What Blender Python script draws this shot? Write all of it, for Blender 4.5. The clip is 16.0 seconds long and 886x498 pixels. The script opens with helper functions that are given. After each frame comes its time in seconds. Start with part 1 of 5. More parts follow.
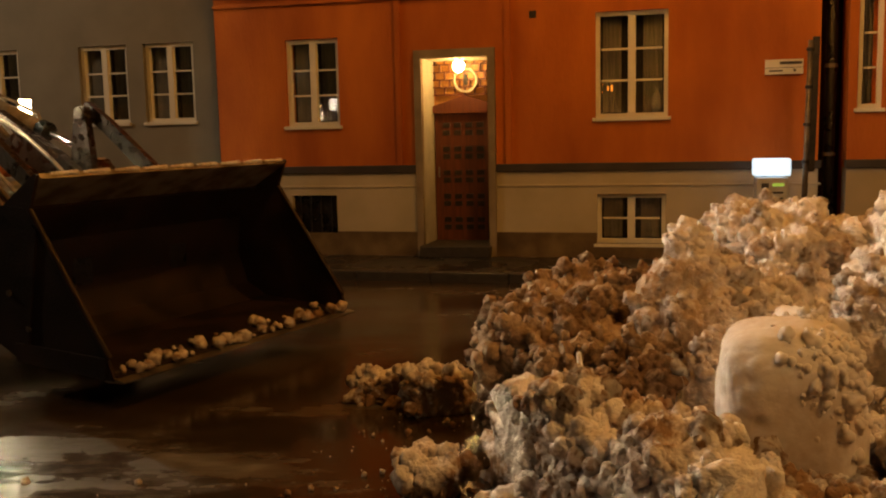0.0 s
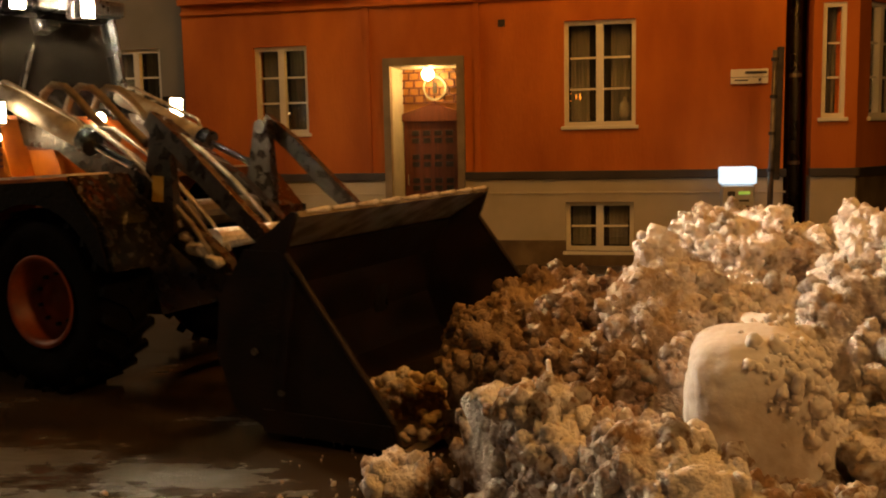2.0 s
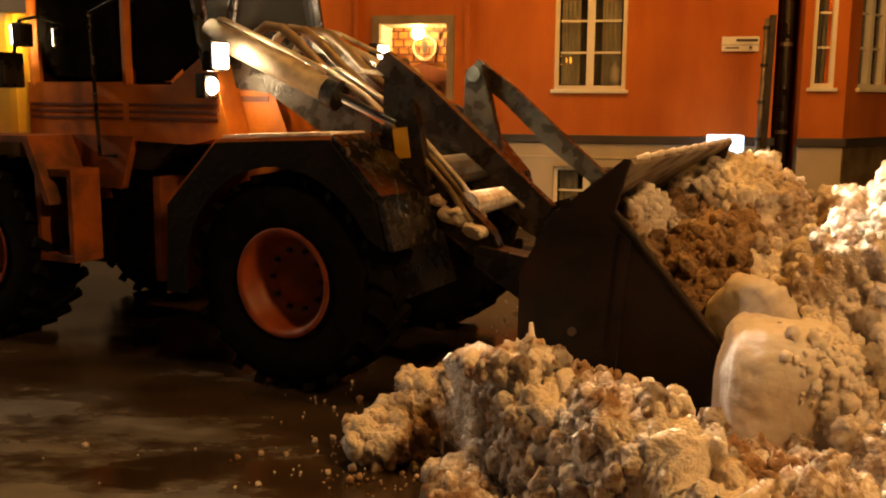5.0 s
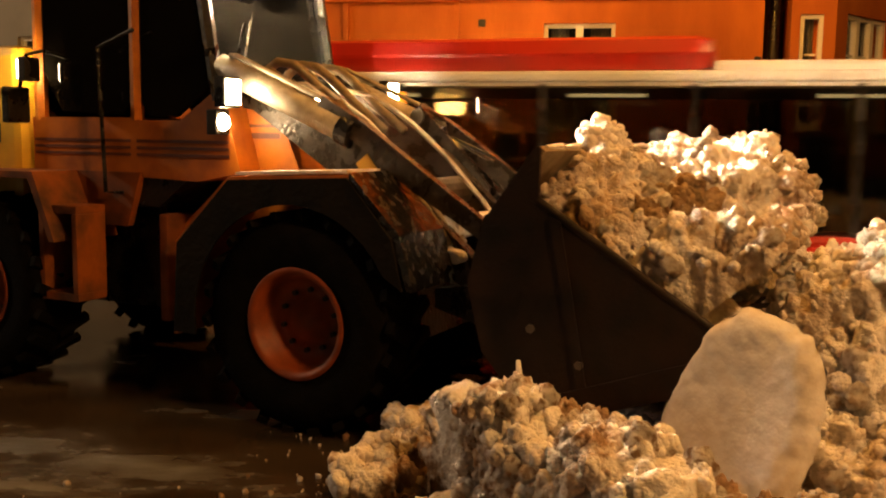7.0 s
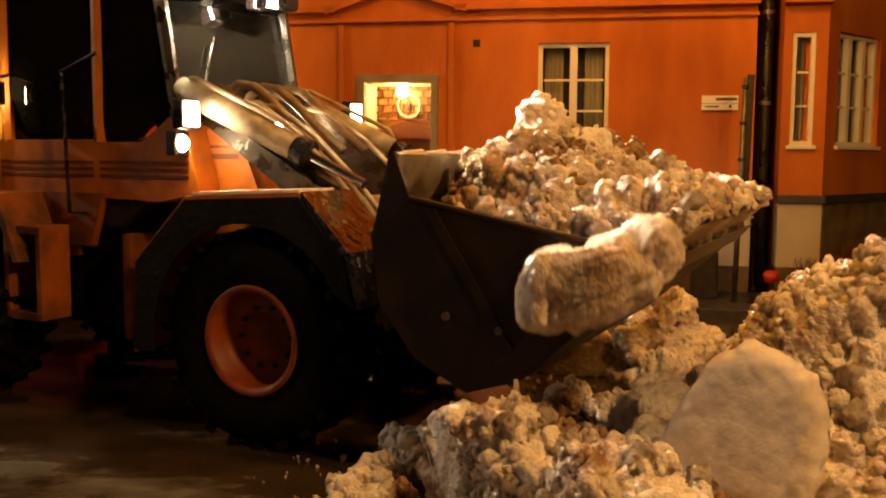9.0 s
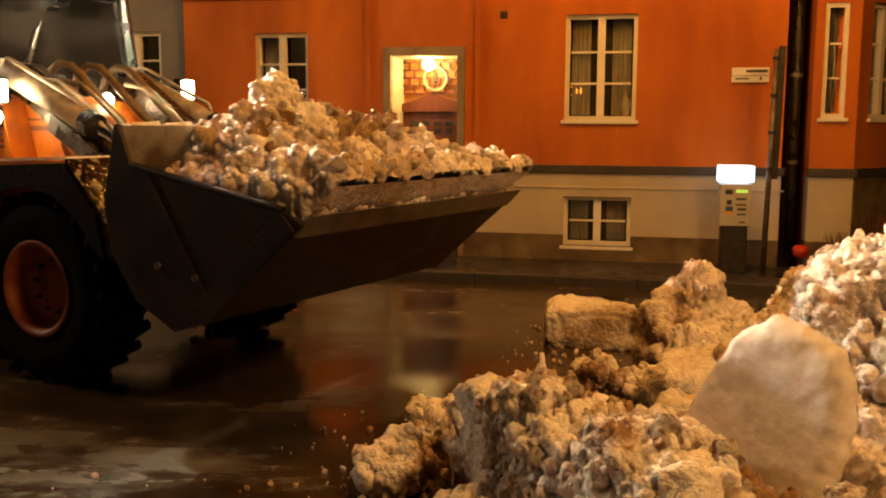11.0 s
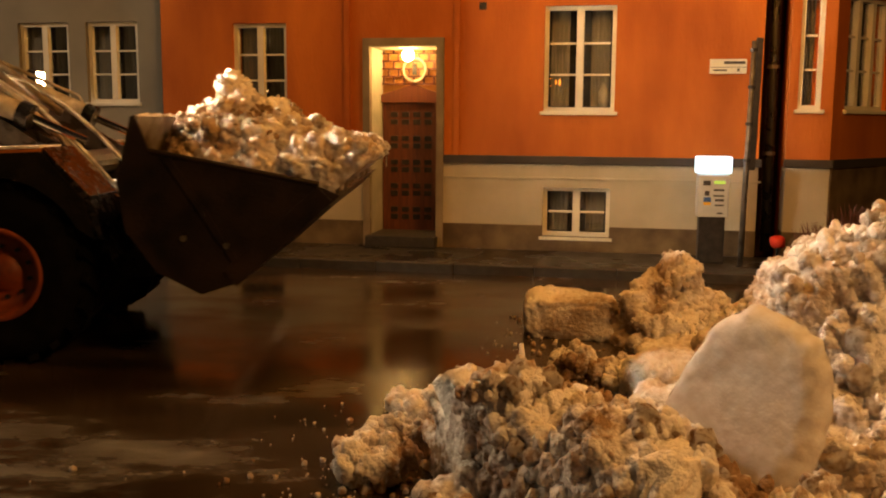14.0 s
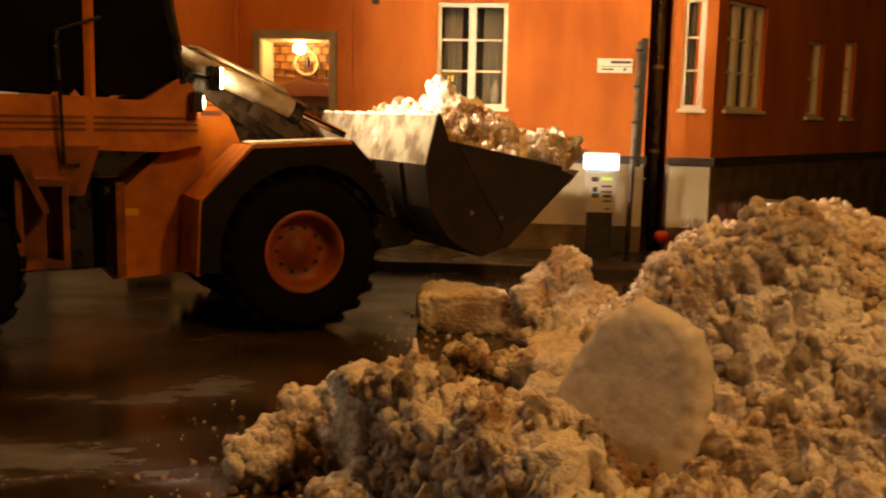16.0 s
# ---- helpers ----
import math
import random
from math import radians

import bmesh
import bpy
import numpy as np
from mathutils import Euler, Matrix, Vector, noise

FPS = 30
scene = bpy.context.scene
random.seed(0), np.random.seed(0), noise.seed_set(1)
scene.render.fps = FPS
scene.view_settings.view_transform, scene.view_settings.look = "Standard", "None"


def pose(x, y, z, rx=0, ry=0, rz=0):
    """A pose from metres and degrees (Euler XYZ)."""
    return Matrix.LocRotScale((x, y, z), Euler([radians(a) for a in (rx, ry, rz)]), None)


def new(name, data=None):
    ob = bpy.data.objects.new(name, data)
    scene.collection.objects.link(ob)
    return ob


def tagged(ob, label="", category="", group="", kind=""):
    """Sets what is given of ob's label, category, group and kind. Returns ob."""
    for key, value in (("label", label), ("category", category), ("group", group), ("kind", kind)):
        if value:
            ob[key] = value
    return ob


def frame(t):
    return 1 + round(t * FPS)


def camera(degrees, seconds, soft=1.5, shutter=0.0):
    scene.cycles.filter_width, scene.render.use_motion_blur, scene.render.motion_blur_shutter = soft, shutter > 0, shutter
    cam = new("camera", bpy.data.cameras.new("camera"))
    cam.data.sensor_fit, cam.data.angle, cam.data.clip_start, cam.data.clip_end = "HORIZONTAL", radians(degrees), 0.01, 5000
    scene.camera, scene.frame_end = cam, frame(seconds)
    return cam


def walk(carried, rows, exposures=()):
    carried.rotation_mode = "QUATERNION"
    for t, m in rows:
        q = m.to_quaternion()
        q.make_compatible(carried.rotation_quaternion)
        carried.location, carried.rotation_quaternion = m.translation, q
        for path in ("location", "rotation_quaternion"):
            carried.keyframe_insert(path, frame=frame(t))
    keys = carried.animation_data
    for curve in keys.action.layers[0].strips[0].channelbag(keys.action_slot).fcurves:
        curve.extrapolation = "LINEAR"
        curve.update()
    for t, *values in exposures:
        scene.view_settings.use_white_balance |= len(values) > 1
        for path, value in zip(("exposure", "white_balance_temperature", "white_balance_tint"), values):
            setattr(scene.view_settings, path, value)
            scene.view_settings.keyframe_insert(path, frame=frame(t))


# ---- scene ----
EYE = 1.9
cam = camera(50.0, 16.0, soft=2.0, shutter=0.5)
PATH = [
    (0.0, pose(0, 0, EYE, 82.86, 1.24, 1.15)),
    (0.5, pose(0, 0, EYE, 83.65, 1.23, 0.39)),
    (1.0, pose(0, 0, EYE, 83.83, 0.71, 0.07)),
    (1.5, pose(0, 0, EYE, 83.28, 1.07, -1.36)),
    (2.0, pose(0, 0, EYE, 83.30, 1.11, -0.68)),
    (2.5, pose(0, 0, EYE, 82.75, 0.31, -0.38)),
    (3.0, pose(0, 0, EYE, 81.30, -0.30, -0.05)),
    (3.5, pose(0, 0, EYE, 80.95, 0.10, -0.37)),
    (4.0, pose(0, 0, EYE, 80.66, -0.10, -0.70)),
    (6.5, pose(0, 0, EYE, 82.41, -0.48, -2.10)),
    (7.0, pose(0, 0, EYE, 83.19, -0.80, -2.05)),
    (7.5, pose(0, 0, EYE, 84.14, 0.01, -1.95)),
    (8.0, pose(0, 0, EYE, 85.01, 0.86, -2.59)),
    (8.5, pose(0, 0, EYE, 85.17, -0.06, -2.63)),
    (9.0, pose(0, 0, EYE, 84.36, -0.39, -2.30)),
    (11.5, pose(0, 0, EYE, 82.72, -0.36, -0.51)),
    (12.0, pose(0, 0, EYE, 82.68, -0.51, -0.55)),
    (12.5, pose(0, 0, EYE, 82.60, -0.40, -0.70)),
    (13.0, pose(0, 0, EYE, 82.49, -0.32, -0.80)),
    (13.5, pose(0, 0, EYE, 82.34, -0.31, -1.12)),
    (14.0, pose(0, 0, EYE, 82.23, -0.40, -1.95)),
    (14.5, pose(0, 0, EYE, 82.17, -0.39, -2.43)),
    (15.0, pose(0, 0, EYE, 81.77, -0.17, -3.76)),
    (15.5, pose(0, 0, EYE, 81.63, -0.05, -5.17)),
    (16.0, pose(0, 0, EYE, 82.02, -1.17, -8.34)),
]
EXPOSURES = [(0.0, -0.55), (2.0, -0.45), (2.5, -0.3), (3.5, 0.05), (4.5, 0.25), (6.5, 0.5), (9.0, 0.5), (11.5, 0.4), (12.5, 0.3), (13.5, 0.25), (14.5, -0.1), (15.0, -0.05), (15.5, -0.05), (16.0, -0.3)]
EXPOSURES = [(t, stops, 7300 if t > 15.7 else 6900, 10) for t, stops in EXPOSURES]
walk(cam, PATH, EXPOSURES)

# ---- light: a night sky, sodium street lamps above the road, added unseen fill lamps, a few windows ----
world = bpy.data.worlds.new("night")
scene.world = world
world.use_nodes = True
world.node_tree.nodes["Background"].inputs[0].default_value = (0.30, 0.17, 0.09, 1)
world.node_tree.nodes["Background"].inputs[1].default_value = 0.012


def street_light(x, y, z, power, colour, radius=0.25):
    data = bpy.data.lights.new("street_light", "POINT")
    data.energy, data.color, data.shadow_soft_size = power, colour, radius
    ob = new("street_light", data)
    ob.location = (x, y, z)
    return ob


SODIUM = (1.0, 0.41, 0.06)
street_light(2.2, 9.2, 7.0, 560, SODIUM)
# added unseen top light, brings out the creases of the snow
street_light(0.6, 5.8, 7.5, 430, SODIUM)
# added unseen fill from the camera side, brightens the snow banks
street_light(4.2, 0.6, 6.4, 860, (1.0, 0.54, 0.19))
street_light(6.5, -2.0, 7.0, 380, SODIUM)
street_light(-8.0, 1.0, 7.0, 15, SODIUM)
street_light(-14.0, 10.5, 7.5, 1400, (1.0, 0.74, 0.48))


# ---- materials ----
def nodes_of(name):
    m = bpy.data.materials.new(name)
    m.use_nodes = True
    return m, m.node_tree.nodes, m.node_tree.links, m.node_tree.nodes["Principled BSDF"]


def coat(name, base, second, scale=6.0, rough=0.7, bump=0.1, fine=80.0, metal=0.0, rough2=None, spread=(0.35, 0.7), stretch=(1, 1, 1), gloss=0.5):
    """Two colours mixed by a broad noise, a fine grain in the relief, and gloss that follows the broad noise."""
    m, n, l, p = nodes_of(name)
    co = n.new("ShaderNodeTexCoord")
    mp = n.new("ShaderNodeMapping")
    mp.inputs["Scale"].default_value = stretch
    l.new(co.outputs["Object"], mp.inputs[0])
    a, b = n.new("ShaderNodeTexNoise"), n.new("ShaderNodeTexNoise")
    a.inputs["Scale"].default_value, a.inputs["Detail"].default_value = scale, 6
    b.inputs["Scale"].default_value, b.inputs["Detail"].default_value = fine, 4
    l.new(mp.outputs[0], a.inputs[0]), l.new(mp.outputs[0], b.inputs[0])
    r = n.new("ShaderNodeValToRGB")
    r.color_ramp.elements[0].position, r.color_ramp.elements[1].position = spread
    r.color_ramp.elements[0].color, r.color_ramp.elements[1].color = (*base, 1), (*second, 1)
    l.new(a.outputs[0], r.inputs[0])
    l.new(r.outputs[0], p.inputs["Base Color"])
    mr = n.new("ShaderNodeMapRange")
    mr.inputs[3].default_value, mr.inputs[4].default_value = rough, rough if rough2 is None else rough2
    mr.inputs[1].default_value, mr.inputs[2].default_value = spread
    l.new(a.outputs[0], mr.inputs[0])
    l.new(mr.outputs[0], p.inputs["Roughness"])
    p.inputs["Metallic"].default_value = metal
    p.inputs["Specular IOR Level"].default_value = gloss
    bp = n.new("ShaderNodeBump")
    bp.inputs["Strength"].default_value, bp.inputs["Distance"].default_value = min(1.0, bump * 4), 0.01
    l.new(b.outputs[0], bp.inputs["Height"])
    l.new(bp.outputs[0], p.inputs["Normal"])
    return m


def glow(name, colour, strength):
    m, n, l, p = nodes_of(name)
    p.inputs["Base Color"].default_value = (*colour, 1)
    p.inputs["Emission Color"].default_value = (*colour, 1)
    p.inputs["Emission Strength"].default_value = strength
    return m


def snow_material(name, clean, dirty, edge, relief=0.8):
    m, n, l, p = nodes_of(name)
    co = n.new("ShaderNodeTexCoord")
    a, b, c = (n.new("ShaderNodeTexNoise") for _ in range(3))
    for k, (s, d) in zip((a, b, c), ((1.6, 5), (22, 6), (75, 3))):
        k.inputs["Scale"].default_value, k.inputs["Detail"].default_value = s, d
        l.new(co.outputs["Object"], k.inputs[0])
    mix = n.new("ShaderNodeMath")
    mix.operation = "MULTIPLY_ADD"
    mix.inputs[1].default_value = 0.45
    l.new(b.outputs[0], mix.inputs[0]), l.new(a.outputs[0], mix.inputs[2])
    r = n.new("ShaderNodeValToRGB")
    r.color_ramp.elements[0].position, r.color_ramp.elements[1].position = edge
    r.color_ramp.elements[0].color, r.color_ramp.elements[1].color = (*clean, 1), (*dirty, 1)
    l.new(mix.outputs[0], r.inputs[0])
    geo, dirt = n.new("ShaderNodeNewGeometry"), n.new("ShaderNodeMapRange")
    dirt.inputs[1].default_value, dirt.inputs[2].default_value, dirt.inputs[4].default_value = 0.45, 1.0, 0.30
    l.new(geo.outputs["Random Per Island"], dirt.inputs[0])
    tone = n.new("ShaderNodeMix")
    tone.data_type = "RGBA"
    tone.inputs["B"].default_value = (*[c * 0.85 for c in dirty], 1)
    l.new(dirt.outputs[0], tone.inputs["Factor"]), l.new(r.outputs[0], tone.inputs["A"])
    l.new(tone.outputs["Result"], p.inputs["Base Color"])
    p.inputs["Roughness"].default_value = 0.8
    p.inputs["Specular IOR Level"].default_value = 0.2
    p.inputs["Subsurface Weight"].default_value, p.inputs["Subsurface Scale"].default_value = 0.2, 0.01
    p.inputs["Subsurface Radius"].default_value = (1.0, 0.85, 0.8)
    height = b.outputs[0]
    for scale, weight in ((26.0, -1.1), (62.0, -0.5)):
        puff, grow = n.new("ShaderNodeTexVoronoi"), n.new("ShaderNodeMath")
        puff.feature = "SMOOTH_F1"
        puff.inputs["Scale"].default_value, puff.inputs["Smoothness"].default_value = scale, 0.25
        warp = n.new("ShaderNodeMix")
        warp.data_type = "RGBA"
        warp.inputs["Factor"].default_value = 0.06
        l.new(co.outputs["Object"], warp.inputs["A"]), l.new(a.outputs["Color"], warp.inputs["B"])
        l.new(warp.outputs["Result"], puff.inputs["Vector"])
        grow.operation = "MULTIPLY_ADD"
        grow.inputs[1].default_value = weight
        l.new(puff.outputs["Distance"], grow.inputs[0]), l.new(height, grow.inputs[2])
        height = grow.outputs[0]
    fine = n.new("ShaderNodeMath")
    fine.operation = "MULTIPLY_ADD"
    fine.inputs[1].default_value = 0.5
    l.new(c.outputs[0], fine.inputs[0]), l.new(height, fine.inputs[2])
    bp = n.new("ShaderNodeBump")
    bp.inputs["Strength"].default_value, bp.inputs["Distance"].default_value = relief, 0.013
    l.new(fine.outputs[0], bp.inputs["Height"]), l.new(bp.outputs[0], p.inputs["Normal"])
    return m


def glass_material(name, tint, rough=0.03):
    m, n, l, p = nodes_of(name)
    p.inputs["Base Color"].default_value = (*tint, 1)
    p.inputs["Roughness"].default_value = rough
    p.inputs["Transmission Weight"].default_value = 1.0
    return m


def road_material():
    """Wet asphalt: dark and glossy, with a grey crust of trodden ice on the near side of the street and faint tyre streaks."""
    m, n, l, p = nodes_of("wet_asphalt")
    co = n.new("ShaderNodeTexCoord")
    sep = n.new("ShaderNodeSeparateXYZ")
    l.new(co.outputs["Object"], sep.inputs[0])

    def noise_at(scale, detail, stretch=(1, 1, 1)):
        mp, k = n.new("ShaderNodeMapping"), n.new("ShaderNodeTexNoise")
        mp.inputs["Scale"].default_value = stretch
        mp.inputs["Rotation"].default_value = (0, 0, radians(24))
        k.inputs["Scale"].default_value, k.inputs["Detail"].default_value = scale, detail
        l.new(co.outputs["Object"], mp.inputs[0]), l.new(mp.outputs[0], k.inputs[0])
        return k.outputs[0]

    def math_node(op, a, b):
        k = n.new("ShaderNodeMath")
        k.operation = op
        for i, v in enumerate((a, b)):
            if isinstance(v, (int, float)):
                k.inputs[i].default_value = v
            else:
                l.new(v, k.inputs[i])
        return k.outputs[0]

    def span(v, a, b, c=0.0, d=1.0):
        k = n.new("ShaderNodeMapRange")
        for i, x in enumerate((a, b, c, d)):
            k.inputs[i + 1].default_value = x
        l.new(v, k.inputs[0])
        return k.outputs[0]
    near_side = span(sep.outputs[1], 7.6, 4.2)
    left_side = span(sep.outputs[0], 0.2, -1.8)
    patches = noise_at(1.1, 7, (0.7, 1.3, 1))
    streaks = noise_at(7.0, 5, (0.7, 1.4, 1))
    grain = noise_at(70.0, 3)
    ice = math_node("ADD", math_node("ADD", patches, math_node("MULTIPLY", streaks, 0.35)), math_node("MULTIPLY", math_node("MULTIPLY", near_side, left_side), 0.42))
    ice = span(ice, 0.86, 1.08)
    mix = n.new("ShaderNodeMix")
    mix.data_type = "RGBA"
    l.new(ice, mix.inputs["Factor"])
    wet = n.new("ShaderNodeValToRGB")
    wet.color_ramp.elements[0].color, wet.color_ramp.elements[1].color = (0.026, 0.017, 0.009, 1), (0.070, 0.046, 0.025, 1)
    wet.color_ramp.elements[0].position, wet.color_ramp.elements[1].position = 0.35, 0.7
    l.new(patches, wet.inputs[0])
    crust = n.new("ShaderNodeValToRGB")
    crust.color_ramp.elements[0].color, crust.color_ramp.elements[1].color = (0.05, 0.047, 0.043, 1), (0.24, 0.23, 0.215, 1)
    l.new(streaks, crust.inputs[0])
    l.new(wet.outputs[0], mix.inputs["A"]), l.new(crust.outputs[0], mix.inputs["B"])
    l.new(mix.outputs["Result"], p.inputs["Base Color"])
    l.new(math_node("ADD", span(patches, 0.42, 0.62, 0.10, 0.27), math_node("MULTIPLY", ice, 0.2)), p.inputs["Roughness"])
    relief = math_node("ADD", math_node("MULTIPLY", grain, math_node("ADD", math_node("MULTIPLY", ice, 0.9), 0.10)), math_node("MULTIPLY", noise_at(9.0, 3, (1, 2.5, 1)), math_node("ADD", math_node("MULTIPLY", ice, 0.8), 0.10)))
    bp = n.new("ShaderNodeBump")
    bp.inputs["Strength"].default_value, bp.inputs["Distance"].default_value = 0.32, 0.015
    l.new(relief, bp.inputs["Height"]), l.new(bp.outputs[0], p.inputs["Normal"])
    return m


M = {}
M["plaster"] = coat("red_plaster", (0.36, 0.082, 0.010), (0.62, 0.178, 0.024), 1.4, 0.85, 0.25, 28, spread=(0.30, 0.74), stretch=(1, 1, 0.35))
M["socle"] = coat("cream_plaster", (0.42, 0.36, 0.25), (0.52, 0.45, 0.33), 1.5, 0.85, 0.06, 60)
# stain of the front footing; also the shade colour of the side socle
M["footing"] = coat("stained_footing_shaded_socle", (0.08, 0.05, 0.024), (0.20, 0.14, 0.07), 2.6, 0.85, 0.1, 40)
M["band"] = coat("dark_sheet", (0.035, 0.03, 0.028), (0.06, 0.05, 0.045), 3, 0.5, 0.03, 60)
# darkened plaster: carries the shade of the pipe recess in its colour
M["shaded"] = coat("shaded_plaster", (0.05, 0.022, 0.010), (0.10, 0.04, 0.015), 2, 0.85, 0.1, 45, stretch=(1, 1, 0.3))
M["grey"] = coat("grey_plaster", (0.22, 0.20, 0.165), (0.28, 0.255, 0.21), 1.2, 0.85, 0.05, 60)
M["white"] = coat("white_paint", (0.72, 0.68, 0.58), (0.8, 0.76, 0.66), 4, 0.45, 0.02, 60)
M["stone"] = coat("door_stone", (0.40, 0.36, 0.28), (0.5, 0.45, 0.35), 4, 0.8, 0.06, 60)
# a darker tan than the stone of the niche
M["surround"] = coat("darker_door_stone", (0.20, 0.15, 0.095), (0.30, 0.235, 0.155), 3, 0.8, 0.08, 60)
M["door"] = coat("brown_door", (0.09, 0.024, 0.011), (0.15, 0.04, 0.016), 3, 0.5, 0.05, 50, stretch=(8, 8, 1))
M["iron"] = coat("dark_iron", (0.03, 0.028, 0.026), (0.06, 0.05, 0.045), 9, 0.5, 0.05, 80, 0.6)
M["pane"] = glass_material("window_pane", (0.9, 0.93, 0.92))
# near-black: the darkness of unlit rooms as a colour
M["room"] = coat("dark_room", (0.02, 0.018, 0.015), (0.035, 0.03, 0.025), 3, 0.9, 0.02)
M["curtain"] = coat("lace_curtain", (0.16, 0.14, 0.11), (0.28, 0.25, 0.2), 5, 0.9, 0.05, 40, stretch=(8, 8, 0.4))
M["asphalt"] = road_material()
M["paving"] = coat("wet_paving", (0.022, 0.02, 0.018), (0.045, 0.04, 0.035), 1.4, 0.12, 0.1, 50, rough2=0.5)
M["kerb"] = coat("granite_kerb", (0.030, 0.025, 0.02), (0.05, 0.042, 0.034), 12, 0.5, 0.1, 90)
M["slush"] = coat("icy_slush", (0.04, 0.04, 0.04), (0.20, 0.20, 0.20), 5, 0.2, 0.5, 30, rough2=0.5, spread=(0.4, 0.62))
M["snow"] = snow_material("piled_snow", (0.86, 0.81, 0.80), (0.44, 0.32, 0.23), (0.64, 0.88))
M["snow_dirty"] = snow_material("dirty_snow", (0.84, 0.77, 0.71), (0.30, 0.18, 0.10), (0.66, 0.82))
M["snow_brown"] = snow_material("brown_snow", (0.46, 0.33, 0.22), (0.20, 0.12, 0.065), (0.58, 0.82))
M["snow_smooth"] = snow_material("packed_snow", (0.86, 0.82, 0.81), (0.64, 0.55, 0.48), (0.6, 0.95), 0.12)
M["orange"] = coat("orange_paint", (0.58, 0.17, 0.012), (0.34, 0.09, 0.012), 5, 0.4, 0.04, 40, rough2=0.65)
M["yellow"] = coat("yellow_paint", (0.75, 0.42, 0.03), (0.6, 0.32, 0.03), 4, 0.4, 0.04, 40, rough2=0.6)
M["fan"] = coat("amber_fanlight", (0.50, 0.25, 0.06), (0.36, 0.16, 0.035), 5, 0.5, 0.03)
M["stripe"] = coat("dark_red_stripe", (0.12, 0.03, 0.015), (0.18, 0.05, 0.02), 6, 0.5, 0.02)
M["black"] = coat("black_steel", (0.006, 0.005, 0.004), (0.016, 0.012, 0.009), 6, 0.16, 0.30, 26, rough2=0.6, gloss=0.4)
M["matt"] = coat("matt_black_steel", (0.006, 0.005, 0.004), (0.016, 0.012, 0.009), 6, 0.55, 0.3, 26, rough2=0.8, gloss=0.12)
M["wet"] = coat("wet_black_rubber", (0.006, 0.005, 0.004), (0.02, 0.016, 0.013), 14, 0.08, 0.8, 16, rough2=0.35, spread=(0.5, 0.62), gloss=0.7)
M["dusty"] = coat("dusty_steel", (0.50, 0.43, 0.34), (0.20, 0.16, 0.12), 7, 0.5, 0.12, 40, 0.2, rough2=0.75)
M["arm"] = coat("brown_arm_steel", (0.026, 0.017, 0.010), (0.052, 0.034, 0.021), 9, 0.25, 0.35, 24, 0.2, rough2=0.6, spread=(0.45, 0.7))
M["guard"] = coat("pale_worn_steel", (0.30, 0.25, 0.19), (0.13, 0.085, 0.05), 4, 0.45, 0.1, 40, 0.3, rough2=0.7, spread=(0.42, 0.6))
M["steel"] = coat("worn_steel", (0.10, 0.085, 0.07), (0.28, 0.24, 0.2), 5, 0.35, 0.1, 50, 0.7, rough2=0.6)
M["bucket"] = coat("rusty_bucket", (0.012, 0.008, 0.006), (0.042, 0.020, 0.012), 3, 0.45, 0.1, 40, 0.5, rough2=0.7)
M["rubber"] = coat("tyre_rubber", (0.004, 0.0035, 0.003), (0.009, 0.007, 0.006), 8, 0.85, 0.15, 50, gloss=0.05)
M["hose"] = coat("pale_hose", (0.24, 0.18, 0.12), (0.13, 0.10, 0.07), 12, 0.5, 0.05, 60)
M["orange_dirty"] = coat("dirty_orange_paint", (0.30, 0.075, 0.01), (0.07, 0.025, 0.012), 4, 0.6, 0.06, 40, rough2=0.8)
M["rim"] = coat("red_rim", (0.34, 0.065, 0.012), (0.16, 0.035, 0.012), 6, 0.5, 0.05, 50)
M["chrome"] = coat("chrome", (0.6, 0.58, 0.55), (0.7, 0.68, 0.65), 6, 0.15, 0.01, 50, 1.0)
M["cabglass"] = coat("dark_glass", (0.005, 0.004, 0.003), (0.009, 0.007, 0.005), 2, 0.06, 0.0)
M["busglass"] = glass_material("tinted_bus_pane", (0.20, 0.19, 0.16))
M["busred"] = coat("bus_red", (0.45, 0.02, 0.012), (0.38, 0.02, 0.012), 3, 0.3, 0.01)
M["buswhite"] = coat("bus_white", (0.7, 0.68, 0.62), (0.6, 0.58, 0.54), 3, 0.35, 0.01)
M["lamp"] = glow("work_lamp", (1.0, 0.74, 0.42), 90.0)
M["rooflamp"] = glow("roof_lamp", (1.0, 0.82, 0.57), 11000.0)
M["doorlamp"] = glow("door_globe", (1.0, 0.60, 0.20), 150.0)
M["meterlamp"] = glow("meter_head", (0.62, 0.82, 1.0), 1.8)
M["meter"] = coat("meter_grey", (0.42, 0.41, 0.38), (0.5, 0.48, 0.45), 6, 0.5, 0.02)


# ---- building helpers ----
def mesh_ob(name, bm, material, smooth=False):
    me = bpy.data.meshes.new(name)
    bmesh.ops.recalc_face_normals(bm, faces=bm.faces[:])
    if smooth:
        for fc in bm.faces:
            fc.smooth = True
    bm.to_mesh(me)
    bm.free()
    me.materials.append(material)
    return new(name, me)


def part(name, bm, material, parent, label="", smooth=False):
    ob = mesh_ob(name, bm, material, smooth)
    ob.parent = parent
    if label:
        ob["label"] = label
    return ob


def thing(name, label, category, kind="", group="", at=None):
    ob = new(name)
    ob.empty_display_size = 0.2
    if at is not None:
        ob.matrix_basis = at
    return tagged(ob, label, category, group, kind)


